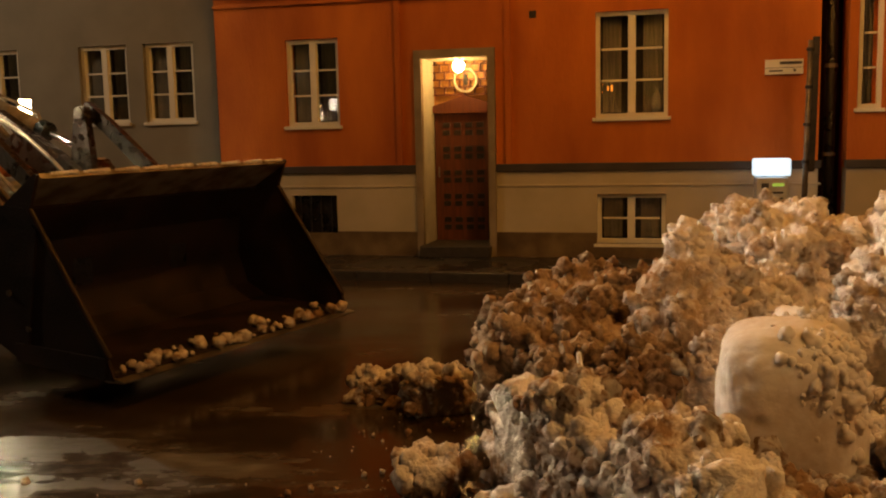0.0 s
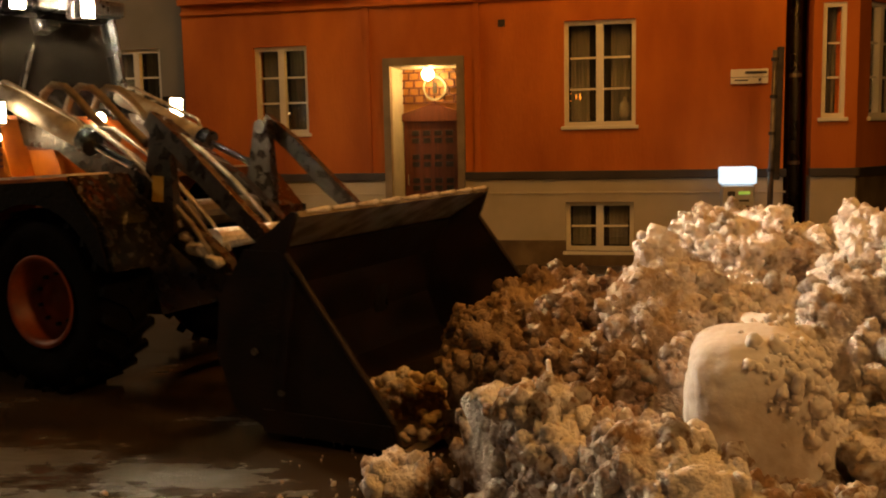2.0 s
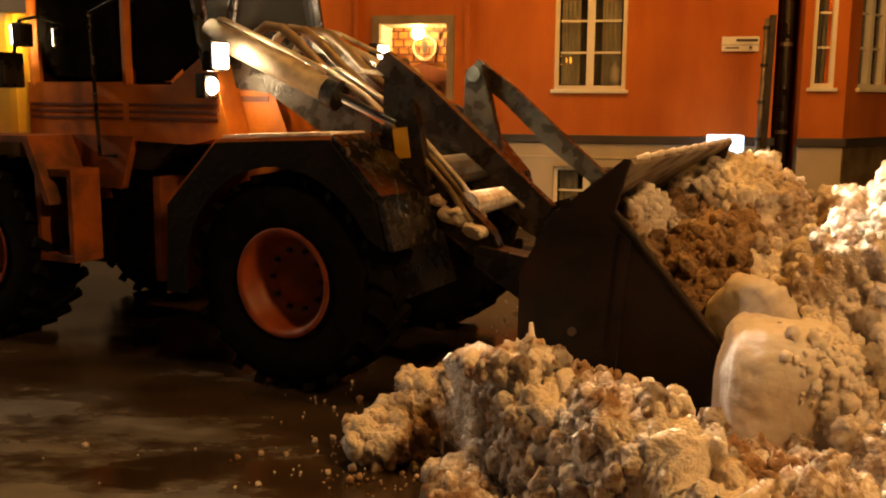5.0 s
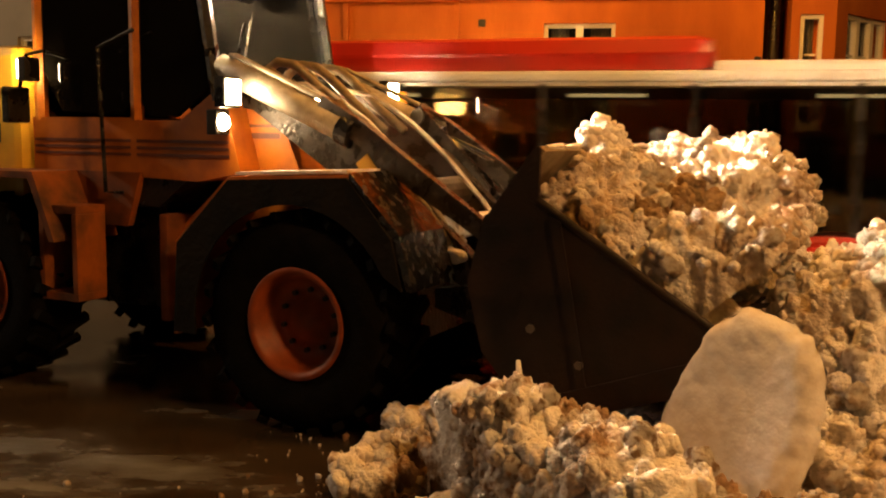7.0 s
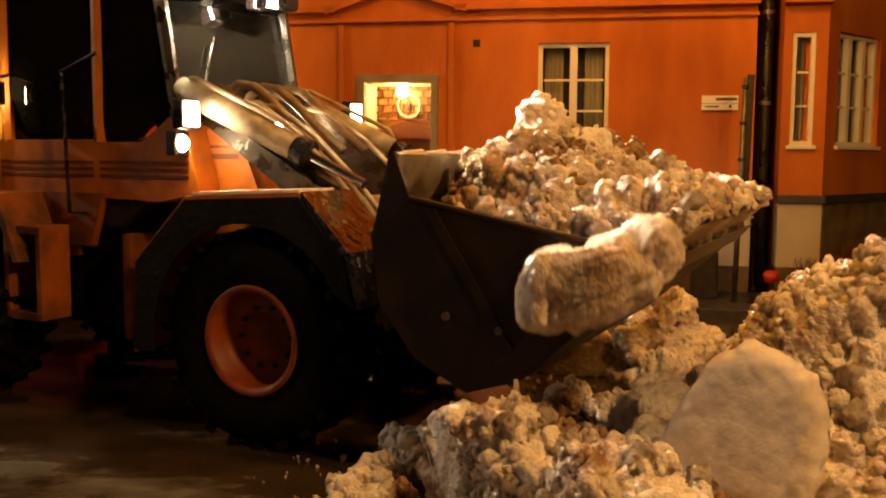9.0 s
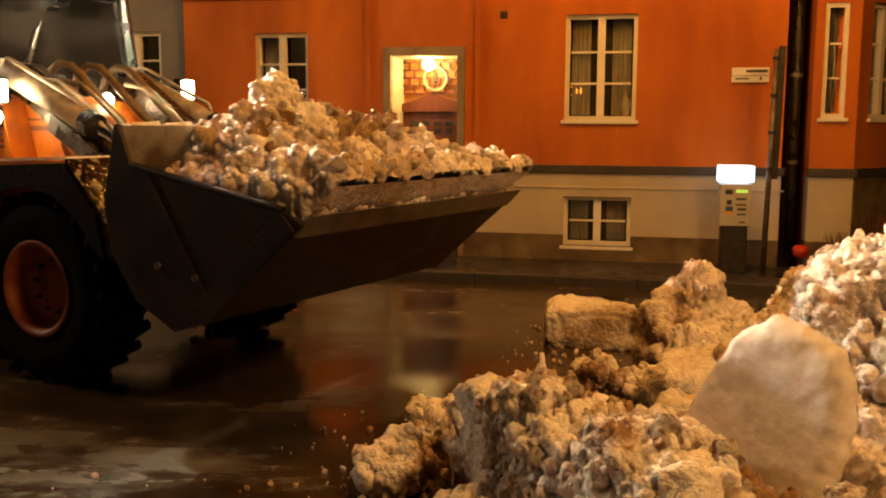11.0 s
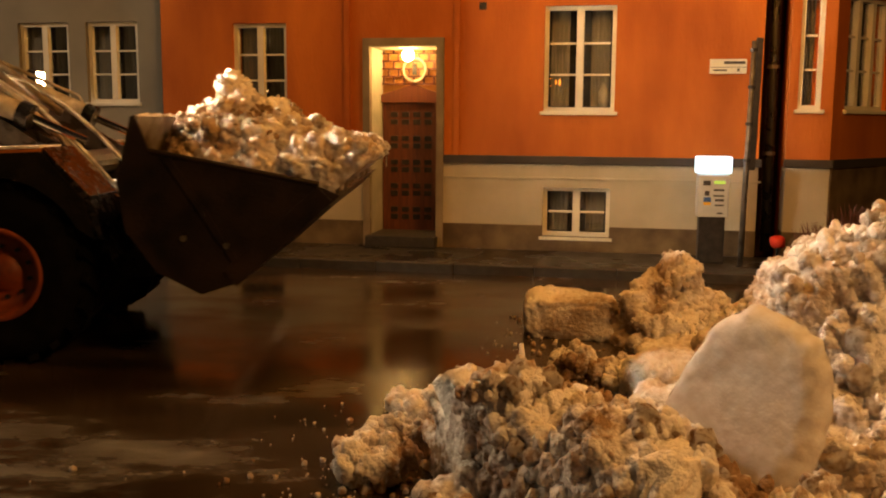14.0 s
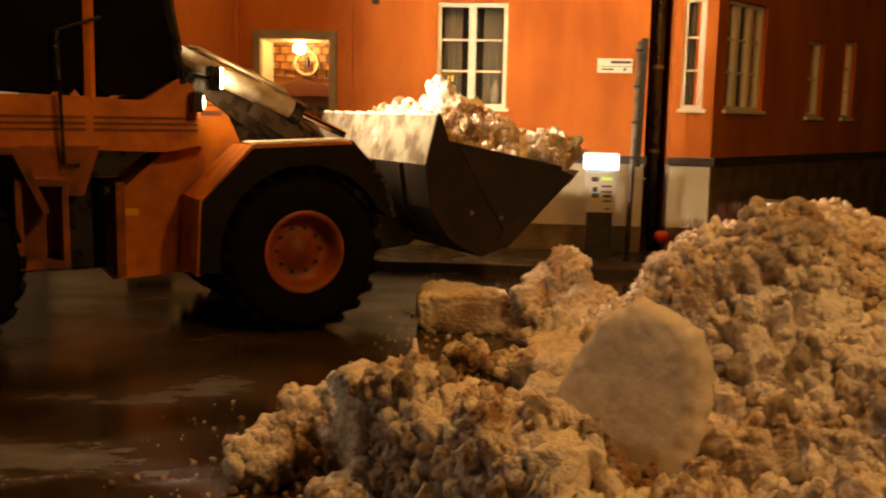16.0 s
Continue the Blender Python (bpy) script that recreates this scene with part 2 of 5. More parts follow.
def box(bm, x0, x1, y0, y1, z0, z1, bevel=0.0):
    out = bmesh.ops.create_cube(bm, size=1, matrix=Matrix.Translation(((x0 + x1) / 2, (y0 + y1) / 2, (z0 + z1) / 2)) @ Matrix.Diagonal((x1 - x0, y1 - y0, z1 - z0, 1)))
    if bevel:
        edges = list({e for v in out["verts"] for e in v.link_edges})
        bmesh.ops.bevel(bm, geom=edges, offset=bevel, segments=2, affect="EDGES", profile=0.6)
    return bm


def bbox(*a, bevel=0.0):
    return box(bmesh.new(), *a, bevel=bevel)


def rod(bm, p, q, r, r2=None, seg=14):
    p, q = Vector(p), Vector(q)
    d = q - p
    m = Matrix.Translation((p + q) / 2) @ d.to_track_quat("Z", "Y").to_matrix().to_4x4()
    bmesh.ops.create_cone(bm, cap_ends=True, segments=seg, radius1=r, radius2=r if r2 is None else r2, depth=d.length, matrix=m)
    return bm


def prism(bm, profile, y0, y1):
    """An (x, z) outline drawn along y."""
    a = [bm.verts.new((x, y0, z)) for x, z in profile]
    b = [bm.verts.new((x, y1, z)) for x, z in profile]
    bm.faces.new(a), bm.faces.new(b[::-1])
    for i in range(len(a)):
        j = (i + 1) % len(a)
        bm.faces.new((a[i], b[i], b[j], a[j]))
    return bm


def lathe(bm, profile, seg=36, axis_y=True):
    """An (r, y) outline turned round the y axis."""
    rings = []
    for r, y in profile:
        rings.append([bm.verts.new((r * math.cos(2 * math.pi * i / seg), y, r * math.sin(2 * math.pi * i / seg))) for i in range(seg)])
    for a, b in zip(rings, rings[1:]):
        for i in range(seg):
            j = (i + 1) % seg
            bm.faces.new((a[i], a[j], b[j], b[i]))
    return bm


def tube(bm, points, r, seg=8):
    """One closed pipe along points."""
    pts, rings = [Vector(p) for p in points], []
    for k, p in enumerate(pts):
        d = (pts[min(k + 1, len(pts) - 1)] - pts[max(k - 1, 0)]).normalized()
        a = d.cross(Vector((0.31, 0.92, 0.24))).normalized()
        b = d.cross(a)
        rings.append([bm.verts.new(p + r * (math.cos(2 * math.pi * i / seg) * a + math.sin(2 * math.pi * i / seg) * b)) for i in range(seg)])
    for u, v in zip(rings, rings[1:]):
        for i in range(seg):
            bm.faces.new((u[i], u[(i + 1) % seg], v[(i + 1) % seg], v[i]))
    bm.faces.new(rings[0]), bm.faces.new(rings[-1])
    return bm


# ---- ground ----
def sheet(name, x0, x1, y0, y1, z, step, material, label, category, rise=None):
    bm = bmesh.new()
    nx, ny = max(1, round((x1 - x0) / step)), max(1, round((y1 - y0) / step))
    g = [[bm.verts.new((x0 + (x1 - x0) * i / nx, y0 + (y1 - y0) * j / ny, z)) for j in range(ny + 1)] for i in range(nx + 1)]
    for i in range(nx):
        for j in range(ny):
            bm.faces.new((g[i][j], g[i + 1][j], g[i + 1][j + 1], g[i][j + 1]))
    if rise:
        for v in bm.verts:
            v.co.z += rise(v.co.x, v.co.y)
    return tagged(mesh_ob(name, bm, material, True), label, category, kind="structure")


tagged(mesh_ob("ground", bbox(-300, 300, -300, 300, -0.6, -0.02), M["asphalt"]), "dark ground of the town round the street", "ground", kind="structure")
sheet("road", -30, 30, -6, 16, 0.0, 0.25, M["asphalt"], "wet dark asphalt street with icy patches", "road",
      lambda x, y: 0.012 * noise.noise(Vector((x * 0.5, y * 0.5, 0))) - 0.004)

# the long house stands at an angle to the view: u runs along its wall, v into it
HOUSE = Matrix.Translation((2.286, 13.0, 0)) @ Matrix.Rotation(radians(-13), 4, "Z")


def wall_bm(u0, u1, z0, z1, v0, v1, holes=()):
    """A thick wall with openings, in boxes."""
    bm = bmesh.new()
    us = sorted({u0, u1, *[h[0] for h in holes], *[h[1] for h in holes]})
    zs = sorted({z0, z1, *[h[2] for h in holes], *[h[3] for h in holes]})
    us, zs = [u for u in us if u0 <= u <= u1], [z for z in zs if z0 <= z <= z1]
    for a, b in zip(us, us[1:]):
        for c, d in zip(zs, zs[1:]):
            if not any(h[0] < (a + b) / 2 < h[1] and h[2] < (c + d) / 2 < h[3] for h in holes):
                box(bm, a, b, v0, v1, c, d)
    bmesh.ops.remove_doubles(bm, verts=bm.verts[:], dist=0.0005)
    return bm


def window(parent, u, z0, z1, w, rows, cols=2, sill=True, v=0.06, curtain=True):
    """A casement window: outer frame, mullion, bars, panes, sill, curtain."""
    u0, u1 = u - w / 2, u + w / 2
    bm = bmesh.new()
    f = 0.055
    box(bm, u0, u0 + f, v, v + 0.09, z0, z1), box(bm, u1 - f, u1, v, v + 0.09, z0, z1)
    box(bm, u0 + f, u1 - f, v, v + 0.09, z1 - f, z1), box(bm, u0 + f, u1 - f, v, v + 0.09, z0, z0 + f)
    fr = part("window", bm, M["white"], parent)
    for i in range(1, cols):
        x = u0 + w * i / cols
        part("mullion", bbox(x - 0.05, x + 0.05, v - 0.012, v + 0.08, z0 + f, z1 - f, bevel=0.008), M["white"], fr)
    cw = (w - 2 * f) / cols
    for i in range(cols):
        a = u0 + f + cw * i + (0.05 if i else 0.02)
        b = u0 + f + cw * (i + 1) - (0.05 if i < cols - 1 else 0.02)
        zz = [z0 + f + 0.02 + (z1 - z0 - 2 * f - 0.04) * k / rows for k in range(rows + 1)]
        for k in range(rows):
            pane = part("pane", bbox(a, b, v + 0.05, v + 0.056, zz[k], zz[k + 1]), M["pane"], fr)
            pane.visible_shadow = False
            if k:
                part("glazing_bar", bbox(a, b, v + 0.02, v + 0.066, zz[k] - 0.013, zz[k] + 0.013), M["white"], fr)
    if sill:
        part("sill", bbox(u0 - 0.04, u1 + 0.04, -0.05, v, z0 - 0.05, z0, bevel=0.01), M["white"], fr)
    # solid block behind the panes, coloured dark in place of an unlit interior
    part("dark_room", bbox(u0 - 0.05, u1 + 0.05, 0.36, 0.9, z0 - 0.1, z1 + 0.1), M["room"], fr, "near-black block in place of the unlit room behind the glass")
    if curtain:
        for s in (-1, 1):
            front = [(u + s * (w / 2 - 0.08 - 0.017 * k), v + 0.15 + 0.018 * math.sin(k * 1.9)) for k in range(16)]
            bm = bmesh.new()
            lo, hi = [bm.verts.new((a, b, z0 + 0.07)) for a, b in front], [bm.verts.new((a, b, z1 - 0.05)) for a, b in front]
            for k in range(15):
                bm.faces.new((lo[k], lo[k + 1], hi[k + 1], hi[k]))
            bmesh.ops.solidify(bm, geom=bm.faces[:], thickness=0.004)
            part("curtain", bm, M["curtain"], fr, "thin pale curtain", True)
    return fr


house = thing("house", "red plastered house with cream socle and white windows", "house", at=HOUSE)
WIN = (-0.48, 0.48, 2.02, 3.43)
LWIN = (-4.99, -4.17, 2.0, 3.25)
BAS = (-0.46, 0.46, 0.30, 0.98)
DOOR = (-2.92, -1.96, 0.10, 2.91)
BASL = (-4.95, -4.25, 0.42, 0.98)
holes = [WIN, LWIN, DOOR]
part("wall", wall_bm(-6.1, 2.38, 1.40, 9.0, 0.0, 0.35, holes), M["plaster"], house)
part("socle", wall_bm(-6.1, 2.38, 0.45, 1.30, -0.03, 0.35, [BAS, DOOR, BASL]), M["socle"], house)
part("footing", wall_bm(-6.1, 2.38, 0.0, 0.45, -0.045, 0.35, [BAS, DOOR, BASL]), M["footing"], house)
for a, b in ((-6.1, -3.02), (-1.86, 2.42)):
    part("band", bbox(a, b, -0.07, 0.02, 1.30, 1.41, bevel=0.012), M["band"], house)
    part("socle_moulding", bbox(a, b, -0.045, -0.028, 1.09, 1.12, bevel=0.006), M["socle"], house)
window(house, 0.0, 2.02, 3.43, 0.96, 3)
window(house, -4.58, 2.0, 3.25, 0.82, 3)
window(house, 0.0, 0.30, 0.98, 0.92, 2)
# black sheet fills the cellar opening: its darkness is in the colour
hatch = part("hatch", bbox(-4.95, -4.25, 0.06, 0.10, 0.42, 0.98), M["black"], house, "black sheet in place of the dark cellar opening")
for k in range(4):
    part("hatch_bar", bbox(-4.86 + 0.16 * k, -4.84 + 0.16 * k, 0.03, 0.05, 0.42, 0.98), M["iron"], hatch)
# shallow bay round the door, string course and gable
part("pilaster", bbox(-3.30, -3.22, -0.05, 0.0, 1.41, 3.74), M["plaster"], house)
part("pilaster", bbox(-1.72, -1.64, -0.05, 0.0, 1.41, 3.74), M["plaster"], house)
for z0, z1, d in ((3.74, 3.79, 0.06), (3.88, 3.97, 0.14)):
    part("string_course", bbox(-6.1, -3.32, -d, 0.0, z0, z1, bevel=0.015), M["plaster"], house)
    part("string_course", bbox(-1.62, 2.40, -d, 0.0, z0, z1, bevel=0.015), M["plaster"], house)
part("string_course", bbox(-3.40, -1.56, -0.09, 0.0, 3.74, 3.79, bevel=0.015), M["plaster"], house)
for s in (-1, 1):
    bm = bmesh.new()
    a = [(-2.46, 4.18), (-2.46, 4.28), (-2.46 + s * 1.0, 3.96), (-2.46 + s * 1.0, 3.86)]
    prism(bm, a, -0.14, 0.0)
    part("gable_moulding", bm, M["plaster"], house)
part("vent", bbox(-1.38, -1.28, -0.006, 0.02, 3.39, 3.49), M["iron"], house, "small square iron wall vent")
part("cap", bbox(-6.2, 2.5, -0.3, 6.0, 9.0, 9.3), M["band"], house)
part("back", bbox(-6.1, 2.38, 5.6, 5.9, 0, 9.0), M["plaster"], house)

# door niche
bm = bmesh.new()
box(bm, -3.02, -2.92, -0.08, 0.02, 0.1, 3.02), box(bm, -1.96, -1.86, -0.08, 0.02, 0.1, 3.02), box(bm, -2.92, -1.96, -0.08, 0.02, 2.91, 3.02)
surround = part("door_surround", bm, M["surround"], house, "pale stone door surround")
bm = bmesh.new()
box(bm, -2.97, -2.915, 0.02, 0.75, 0.1, 2.95), box(bm, -1.965, -1.91, 0.02, 0.75, 0.1, 2.95), box(bm, -2.915, -1.965, 0.02, 0.75, 2.9, 2.95)
part("niche", bm, M["stone"], house, "plastered niche lit by a globe")
part("step", bbox(-2.95, -1.93, -0.25, 0.75, 0.1, 0.26, bevel=0.015), M["kerb"], house)
door = part("door", bbox(-2.90, -1.98, 0.60, 0.66, 0.26, 2.14), M["door"], house, "brown panelled wooden door with small panes")
for r in range(6):
    for c in range(4):
        if r in (1, 2, 3, 4, 5):
            x, z = -2.78 + c * 0.17, 0.42 + (r - 1) * 0.35
            for dz in (0.0, 0.11):
                part("door_panel", bbox(x, x + 0.11, 0.585, 0.602, z + dz, z + dz + 0.075, bevel=0.006), M["iron"], door)
part("handle", rod(rod(bmesh.new(), (-2.83, 0.6, 1.25), (-2.83, 0.54, 1.25), 0.012), (-2.83, 0.54, 1.2), (-2.83, 0.54, 1.36), 0.014), M["chrome"], door, "metal handle")
bm = bmesh.new()
prism(bm, [(-2.95, 2.14), (-1.93, 2.14), (-1.93, 2.24), (-2.44, 2.40), (-2.95, 2.24)], 0.54, 0.68)
part("door_gable", bm, M["door"], house)
grille = part("fanlight", bbox(-2.92, -1.96, 0.66, 0.70, 2.2, 2.92), M["fan"], house, "warmly lit pane behind a pierced door grille")
for k in range(5):
    z = 2.40 + k * 0.11
    part("grille_bar", bbox(-2.92, -1.96, 0.60, 0.64, z, z + 0.022), M["door"], grille)
    for c in range(7):
        x = -2.90 + c * 0.15 + (0.075 if k % 2 else 0)
        if x < -2.0:
            part("grille_bar", bbox(x, x + 0.022, 0.60, 0.64, z + 0.022, z + 0.11), M["door"], grille)
bm = bmesh.new()
lathe(bm, [(0.15, 0.57), (0.18, 0.57), (0.18, 0.62), (0.15, 0.62), (0.15, 0.57)])
bmesh.ops.translate(bm, verts=bm.verts[:], vec=(-2.42, 0, 2.62))
part("number_ring", bm, M["stone"], grille)
part("number_bar", bbox(-2.45, -2.39, 0.575, 0.60, 2.54, 2.70, bevel=0.005), M["iron"], grille)
globe = thing("globe_lamp", "glowing round glass globe hanging in the door niche", "lamp", at=HOUSE)
bm = bmesh.new()
bmesh.ops.create_uvsphere(bm, u_segments=20, v_segments=12, radius=0.085, matrix=Matrix.Translation((-2.44, 0.25, 2.80)))
part("globe", bm, M["doorlamp"], globe, smooth=True)
part("stem", rod(bmesh.new(), (-2.44, 0.25, 2.87), (-2.44, 0.25, 2.90), 0.03), M["iron"], globe)

# corner, recess with the rain pipe, the narrow wing and the dark side wall
wing = thing("house_wing", "red plastered corner wing with narrow white window", "house", at=HOUSE)
SW = (2.83, 3.12, 2.06, 3.52)
# back of the recess, its shade put into the wall colour
part("wall", bbox(2.36, 2.74, 0.80, 1.10, 0.0, 9.0), M["shaded"], wing, "recess behind the rain pipe, coloured dark for its shade")
part("wall", bbox(2.10, 2.36, 0.36, 1.10, 0.0, 9.0), M["plaster"], wing)
part("wall", bbox(2.74, 3.0, 0.36, 1.10, 0.0, 9.0), M["plaster"], wing)
part("wall", wall_bm(2.72, 3.27, 1.40, 9.0, 0.0, 0.35, [SW]), M["plaster"], wing)
part("socle", bbox(2.72, 3.27, -0.03, 0.35, 0.45, 1.30), M["socle"], wing)
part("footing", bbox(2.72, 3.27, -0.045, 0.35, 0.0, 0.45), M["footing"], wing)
part("band", bbox(2.70, 3.30, -0.07, 0.02, 1.30, 1.41, bevel=0.012), M["band"], wing)
part("string_course", bbox(2.70, 3.30, -0.14, 0.0, 3.88, 3.97, bevel=0.015), M["plaster"], wing)
window(wing, 2.975, 2.06, 3.52, 0.29, 3, cols=1, v=0.03)
side = thing("side_wall", "dark red side wall along a narrow side street", "house", at=HOUSE @ Matrix.Translation((3.27, 0.0, 0)) @ Matrix.Rotation(radians(52), 4, "Z"))
part("wall", wall_bm(0.0, 16.0, 1.40, 9.0, 0.0, 0.35, [(0.3, 1.5, 2.06, 3.55), (3.1, 3.7, 2.0, 3.2), (4.6, 5.1, 2.0, 3.3)]), M["plaster"], side)
# dark to its full height: the side's shade is put into the colour
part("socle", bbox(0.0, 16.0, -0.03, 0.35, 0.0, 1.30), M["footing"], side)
part("band", bbox(0.0, 16.0, -0.06, 0.02, 1.30, 1.41), M["band"], side)
window(side, 0.9, 2.06, 3.55, 1.2, 3, cols=3)
window(side, 3.4, 2.0, 3.2, 0.6, 2, cols=1)
lit = window(side, 4.85, 2.0, 3.3, 0.5, 3, cols=1, curtain=False)
part("blind", bbox(4.62, 5.08, 0.26, 0.27, 2.05, 3.25), glow("lit_blind", (1.0, 0.36, 0.07), 0.28), lit, "drawn blind lit from the room")
pipe = thing("rain_pipe", "dark rain pipe in the corner of the house", "rain pipe", at=HOUSE)
part("pipe", tube(bmesh.new(), [(2.55, 0.30, 9), (2.55, 0.30, 1.42), (2.55, 0.28, 0.15)], 0.07, 12), M["black"], pipe, smooth=True)
for z in (1.45, 2.6, 3.8):
    part("clamp", rod(bmesh.new(), (2.55, 0.30, z), (2.55, 0.30, z + 0.05), 0.082), M["steel"], pipe)

# grey house beside it
grey = thing("grey_house", "pale grey plastered house with tall white windows", "house", at=HOUSE @ Matrix.Translation((0, 0.30, 0)))
GW = [(u - 0.43, u + 0.43, 2.12, 3.33) for u in (-7.07, -8.22, -10.2, -11.4, -13.4)]
part("wall", wall_bm(-20, -6.16, 1.75, 9.0, 0.0, 0.35, GW), M["grey"], grey)
part("socle", wall_bm(-20, -6.16, 0.0, 1.75, -0.03, 0.35), M["grey"], grey)
for g in GW:
    window(grey, (g[0] + g[1]) / 2, g[2], g[3], 0.84, 3)
part("rain_pipe", rod(bmesh.new(), (-6.13, -0.15, 0.1), (-6.13, -0.15, 9), 0.05), M["iron"], grey)

# pavement with a granite kerb
walkway = tagged(mesh_ob("pavement", bbox(-22, 3.6, -1.55, 0.0, -0.1, 0.10), M["paving"]), "wet pavement along the house wall", "pavement", kind="structure")
walkway.matrix_basis = HOUSE
for k in range(26):
    ob = part("kerb_stone", bbox(-0.495, 0.495, -0.15, 0.0, -0.1, 0.115, bevel=0.012), M["kerb"], walkway) if k == 0 else part("kerb_stone", bmesh.new(), M["kerb"], walkway)
    if k == 0:
        first = ob
    else:
        ob.data = first.data
    ob.location = (3.1 - k, -1.55, 0)


# ---- the wheel loader: x ahead of the front axle, y to its left, z up ----
loader = thing("wheel_loader", "orange wheel loader with black fenders and work lights", "wheel loader")
TYRE_R, HUB_Z = 0.70, 0.70


def wheel(x, y, side_out):
    w = new("wheel")
    w.parent = loader
    w.location = (x, y, HUB_Z)
    s = side_out
    prof = [(0.36, -0.22), (0.50, -0.25), (0.62, -0.25), (0.68, -0.2), (0.70, 0.0), (0.68, 0.2), (0.62, 0.25), (0.50, 0.25), (0.36, 0.22)]
    tyre = part("tyre", lathe(bmesh.new(), prof, 48), M["rubber"], w, smooth=True)
    bm = bmesh.new()
    for k in range(22):
        for sg in (-1, 1):
            m = Matrix.Rotation(2 * math.pi * (k + (0.5 if sg > 0 else 0)) / 22, 4, "Y") @ pose(0, sg * 0.13, 0.695, 0, 0, sg * 28)
            bmesh.ops.create_cube(bm, size=1, matrix=m @ Matrix.Diagonal((0.075, 0.27, 0.05, 1)))
    part("tread", bm, M["rubber"], tyre)
    rim = part("rim", lathe(bmesh.new(), [(0.365, s * 0.235), (0.345, s * 0.245), (0.315, s * 0.22), (0.30, s * 0.12), (0.26, s * 0.06), (0.15, s * 0.05), (0.13, s * 0.10), (0.0, s * 0.11)], 40), M["rim"], w, "worn red-orange wheel rim", True)
    for k in range(10):
        a = 2 * math.pi * k / 10
        part("nut", rod(bmesh.new(), (0.2 * math.cos(a), s * 0.05, 0.2 * math.sin(a)), (0.2 * math.cos(a), s * 0.085, 0.2 * math.sin(a)), 0.018, seg=6), M["iron"], rim)
    return w


WHEELS = [wheel(0, -0.95, -1), wheel(0, 0.95, 1), wheel(-2.95, -0.95, -1), wheel(-2.95, 0.95, 1)]
part("axle", rod(bmesh.new(), (0, -0.8, 0.7), (0, 0.8, 0.7), 0.16), M["black"], loader)
part("axle", rod(bmesh.new(), (-2.95, -0.8, 0.7), (-2.95, 0.8, 0.7), 0.16), M["black"], loader)
for s in (-1, 1):
    bm = bmesh.new()
    y0, y1 = (s * 0.62, s * 1.22)
    plate = [(0.42, 1.66), (-0.48, 1.62), (-0.92, 1.18), (-0.95, 0.55)]
    skin = [(-0.92, 0.55), (-0.89, 1.16), (-0.46, 1.58), (0.41, 1.62)]
    fender = part("front_fender", prism(bmesh.new(), plate + skin, y0, y1), M["orange"], loader, "dirty orange fender with black side plate")
    arc = [(0.76 * math.cos(a), 0.70 + 0.76 * math.sin(a)) for a in [radians(190 - 8.5 * i) for i in range(20)]]
    part("side_plate", prism(bmesh.new(), [(0.80, 0.98), (0.72, 1.29), (0.41, 1.64), (-0.47, 1.60), (-0.90, 1.17), (-0.935, 0.57)] + arc, s * 1.222, s * 1.24), M["matt"], fender, "black dirty side plate")
    part("front_flap", prism(bmesh.new(), [(0.42, 1.62), (0.72, 1.29), (0.82, 0.98), (0.86, 0.98), (0.765, 1.31), (0.425, 1.672)], y0, y1), M["wet"], fender, "wet black mud flap")
    part("fender_snow", prism(bmesh.new(), [(0.40, 1.665), (0.40, 1.685), (-0.44, 1.65), (-0.44, 1.63)], s * 0.8, s * 1.2), M["snow"], fender, "thin crust of snow")
# front frame and lifting tower
part("front_frame", prism(bmesh.new(), [(-1.5, 0.45), (-1.5, 1.15), (-1.05, 1.55), (-0.95, 2.0), (-0.75, 2.12), (-0.5, 1.9), (-0.35, 1.55), (-0.6, 0.9), (-0.6, 0.5)], -0.55, 0.55), M["orange"], loader)
part("axle_housing", prism(bmesh.new(), [(-0.6, 0.45), (-0.6, 0.9), (-0.36, 1.5), (0.35, 0.95), (0.5, 0.5)], -0.40, 0.40), M["black"], loader)
part("frame_stripe", bbox(-1.02, -0.55, -0.556, -0.551, 1.86, 1.9), M["stripe"], loader)
part("frame_stripe", bbox(-1.02, -0.52, -0.556, -0.551, 1.94, 1.96), M["stripe"], loader)
part("maker_plate", bbox(-1.42, -1.28, -0.556, -0.551, 1.0, 1.06), M["yellow"], loader)
part("hinge", rod(bmesh.new(), (-1.5, 0, 0.5), (-1.5, 0, 1.3), 0.2), M["black"], loader)
# rear frame, steps, engine hood, cab
part("rear_frame", bbox(-4.6, -1.65, -0.55, 0.55, 0.55, 1.35, bevel=0.03), M["black"], loader)
hood = part("engine_hood", bbox(-4.9, -2.78, -0.85, 0.85, 1.35, 2.55, bevel=0.08), M["yellow"], loader, "yellow engine hood")
part("rear_fender", prism(bmesh.new(), [(-3.8, 1.55), (-2.3, 1.55), (-2.1, 1.1), (-2.05, 1.1), (-2.25, 1.6), (-3.8, 1.6)], -1.22, -0.6), M["orange_dirty"], loader)
part("rear_fender", prism(bmesh.new(), [(-3.8, 1.55), (-2.3, 1.55), (-2.1, 1.1), (-2.05, 1.1), (-2.25, 1.6), (-3.8, 1.6)], 0.6, 1.22), M["orange_dirty"], loader)
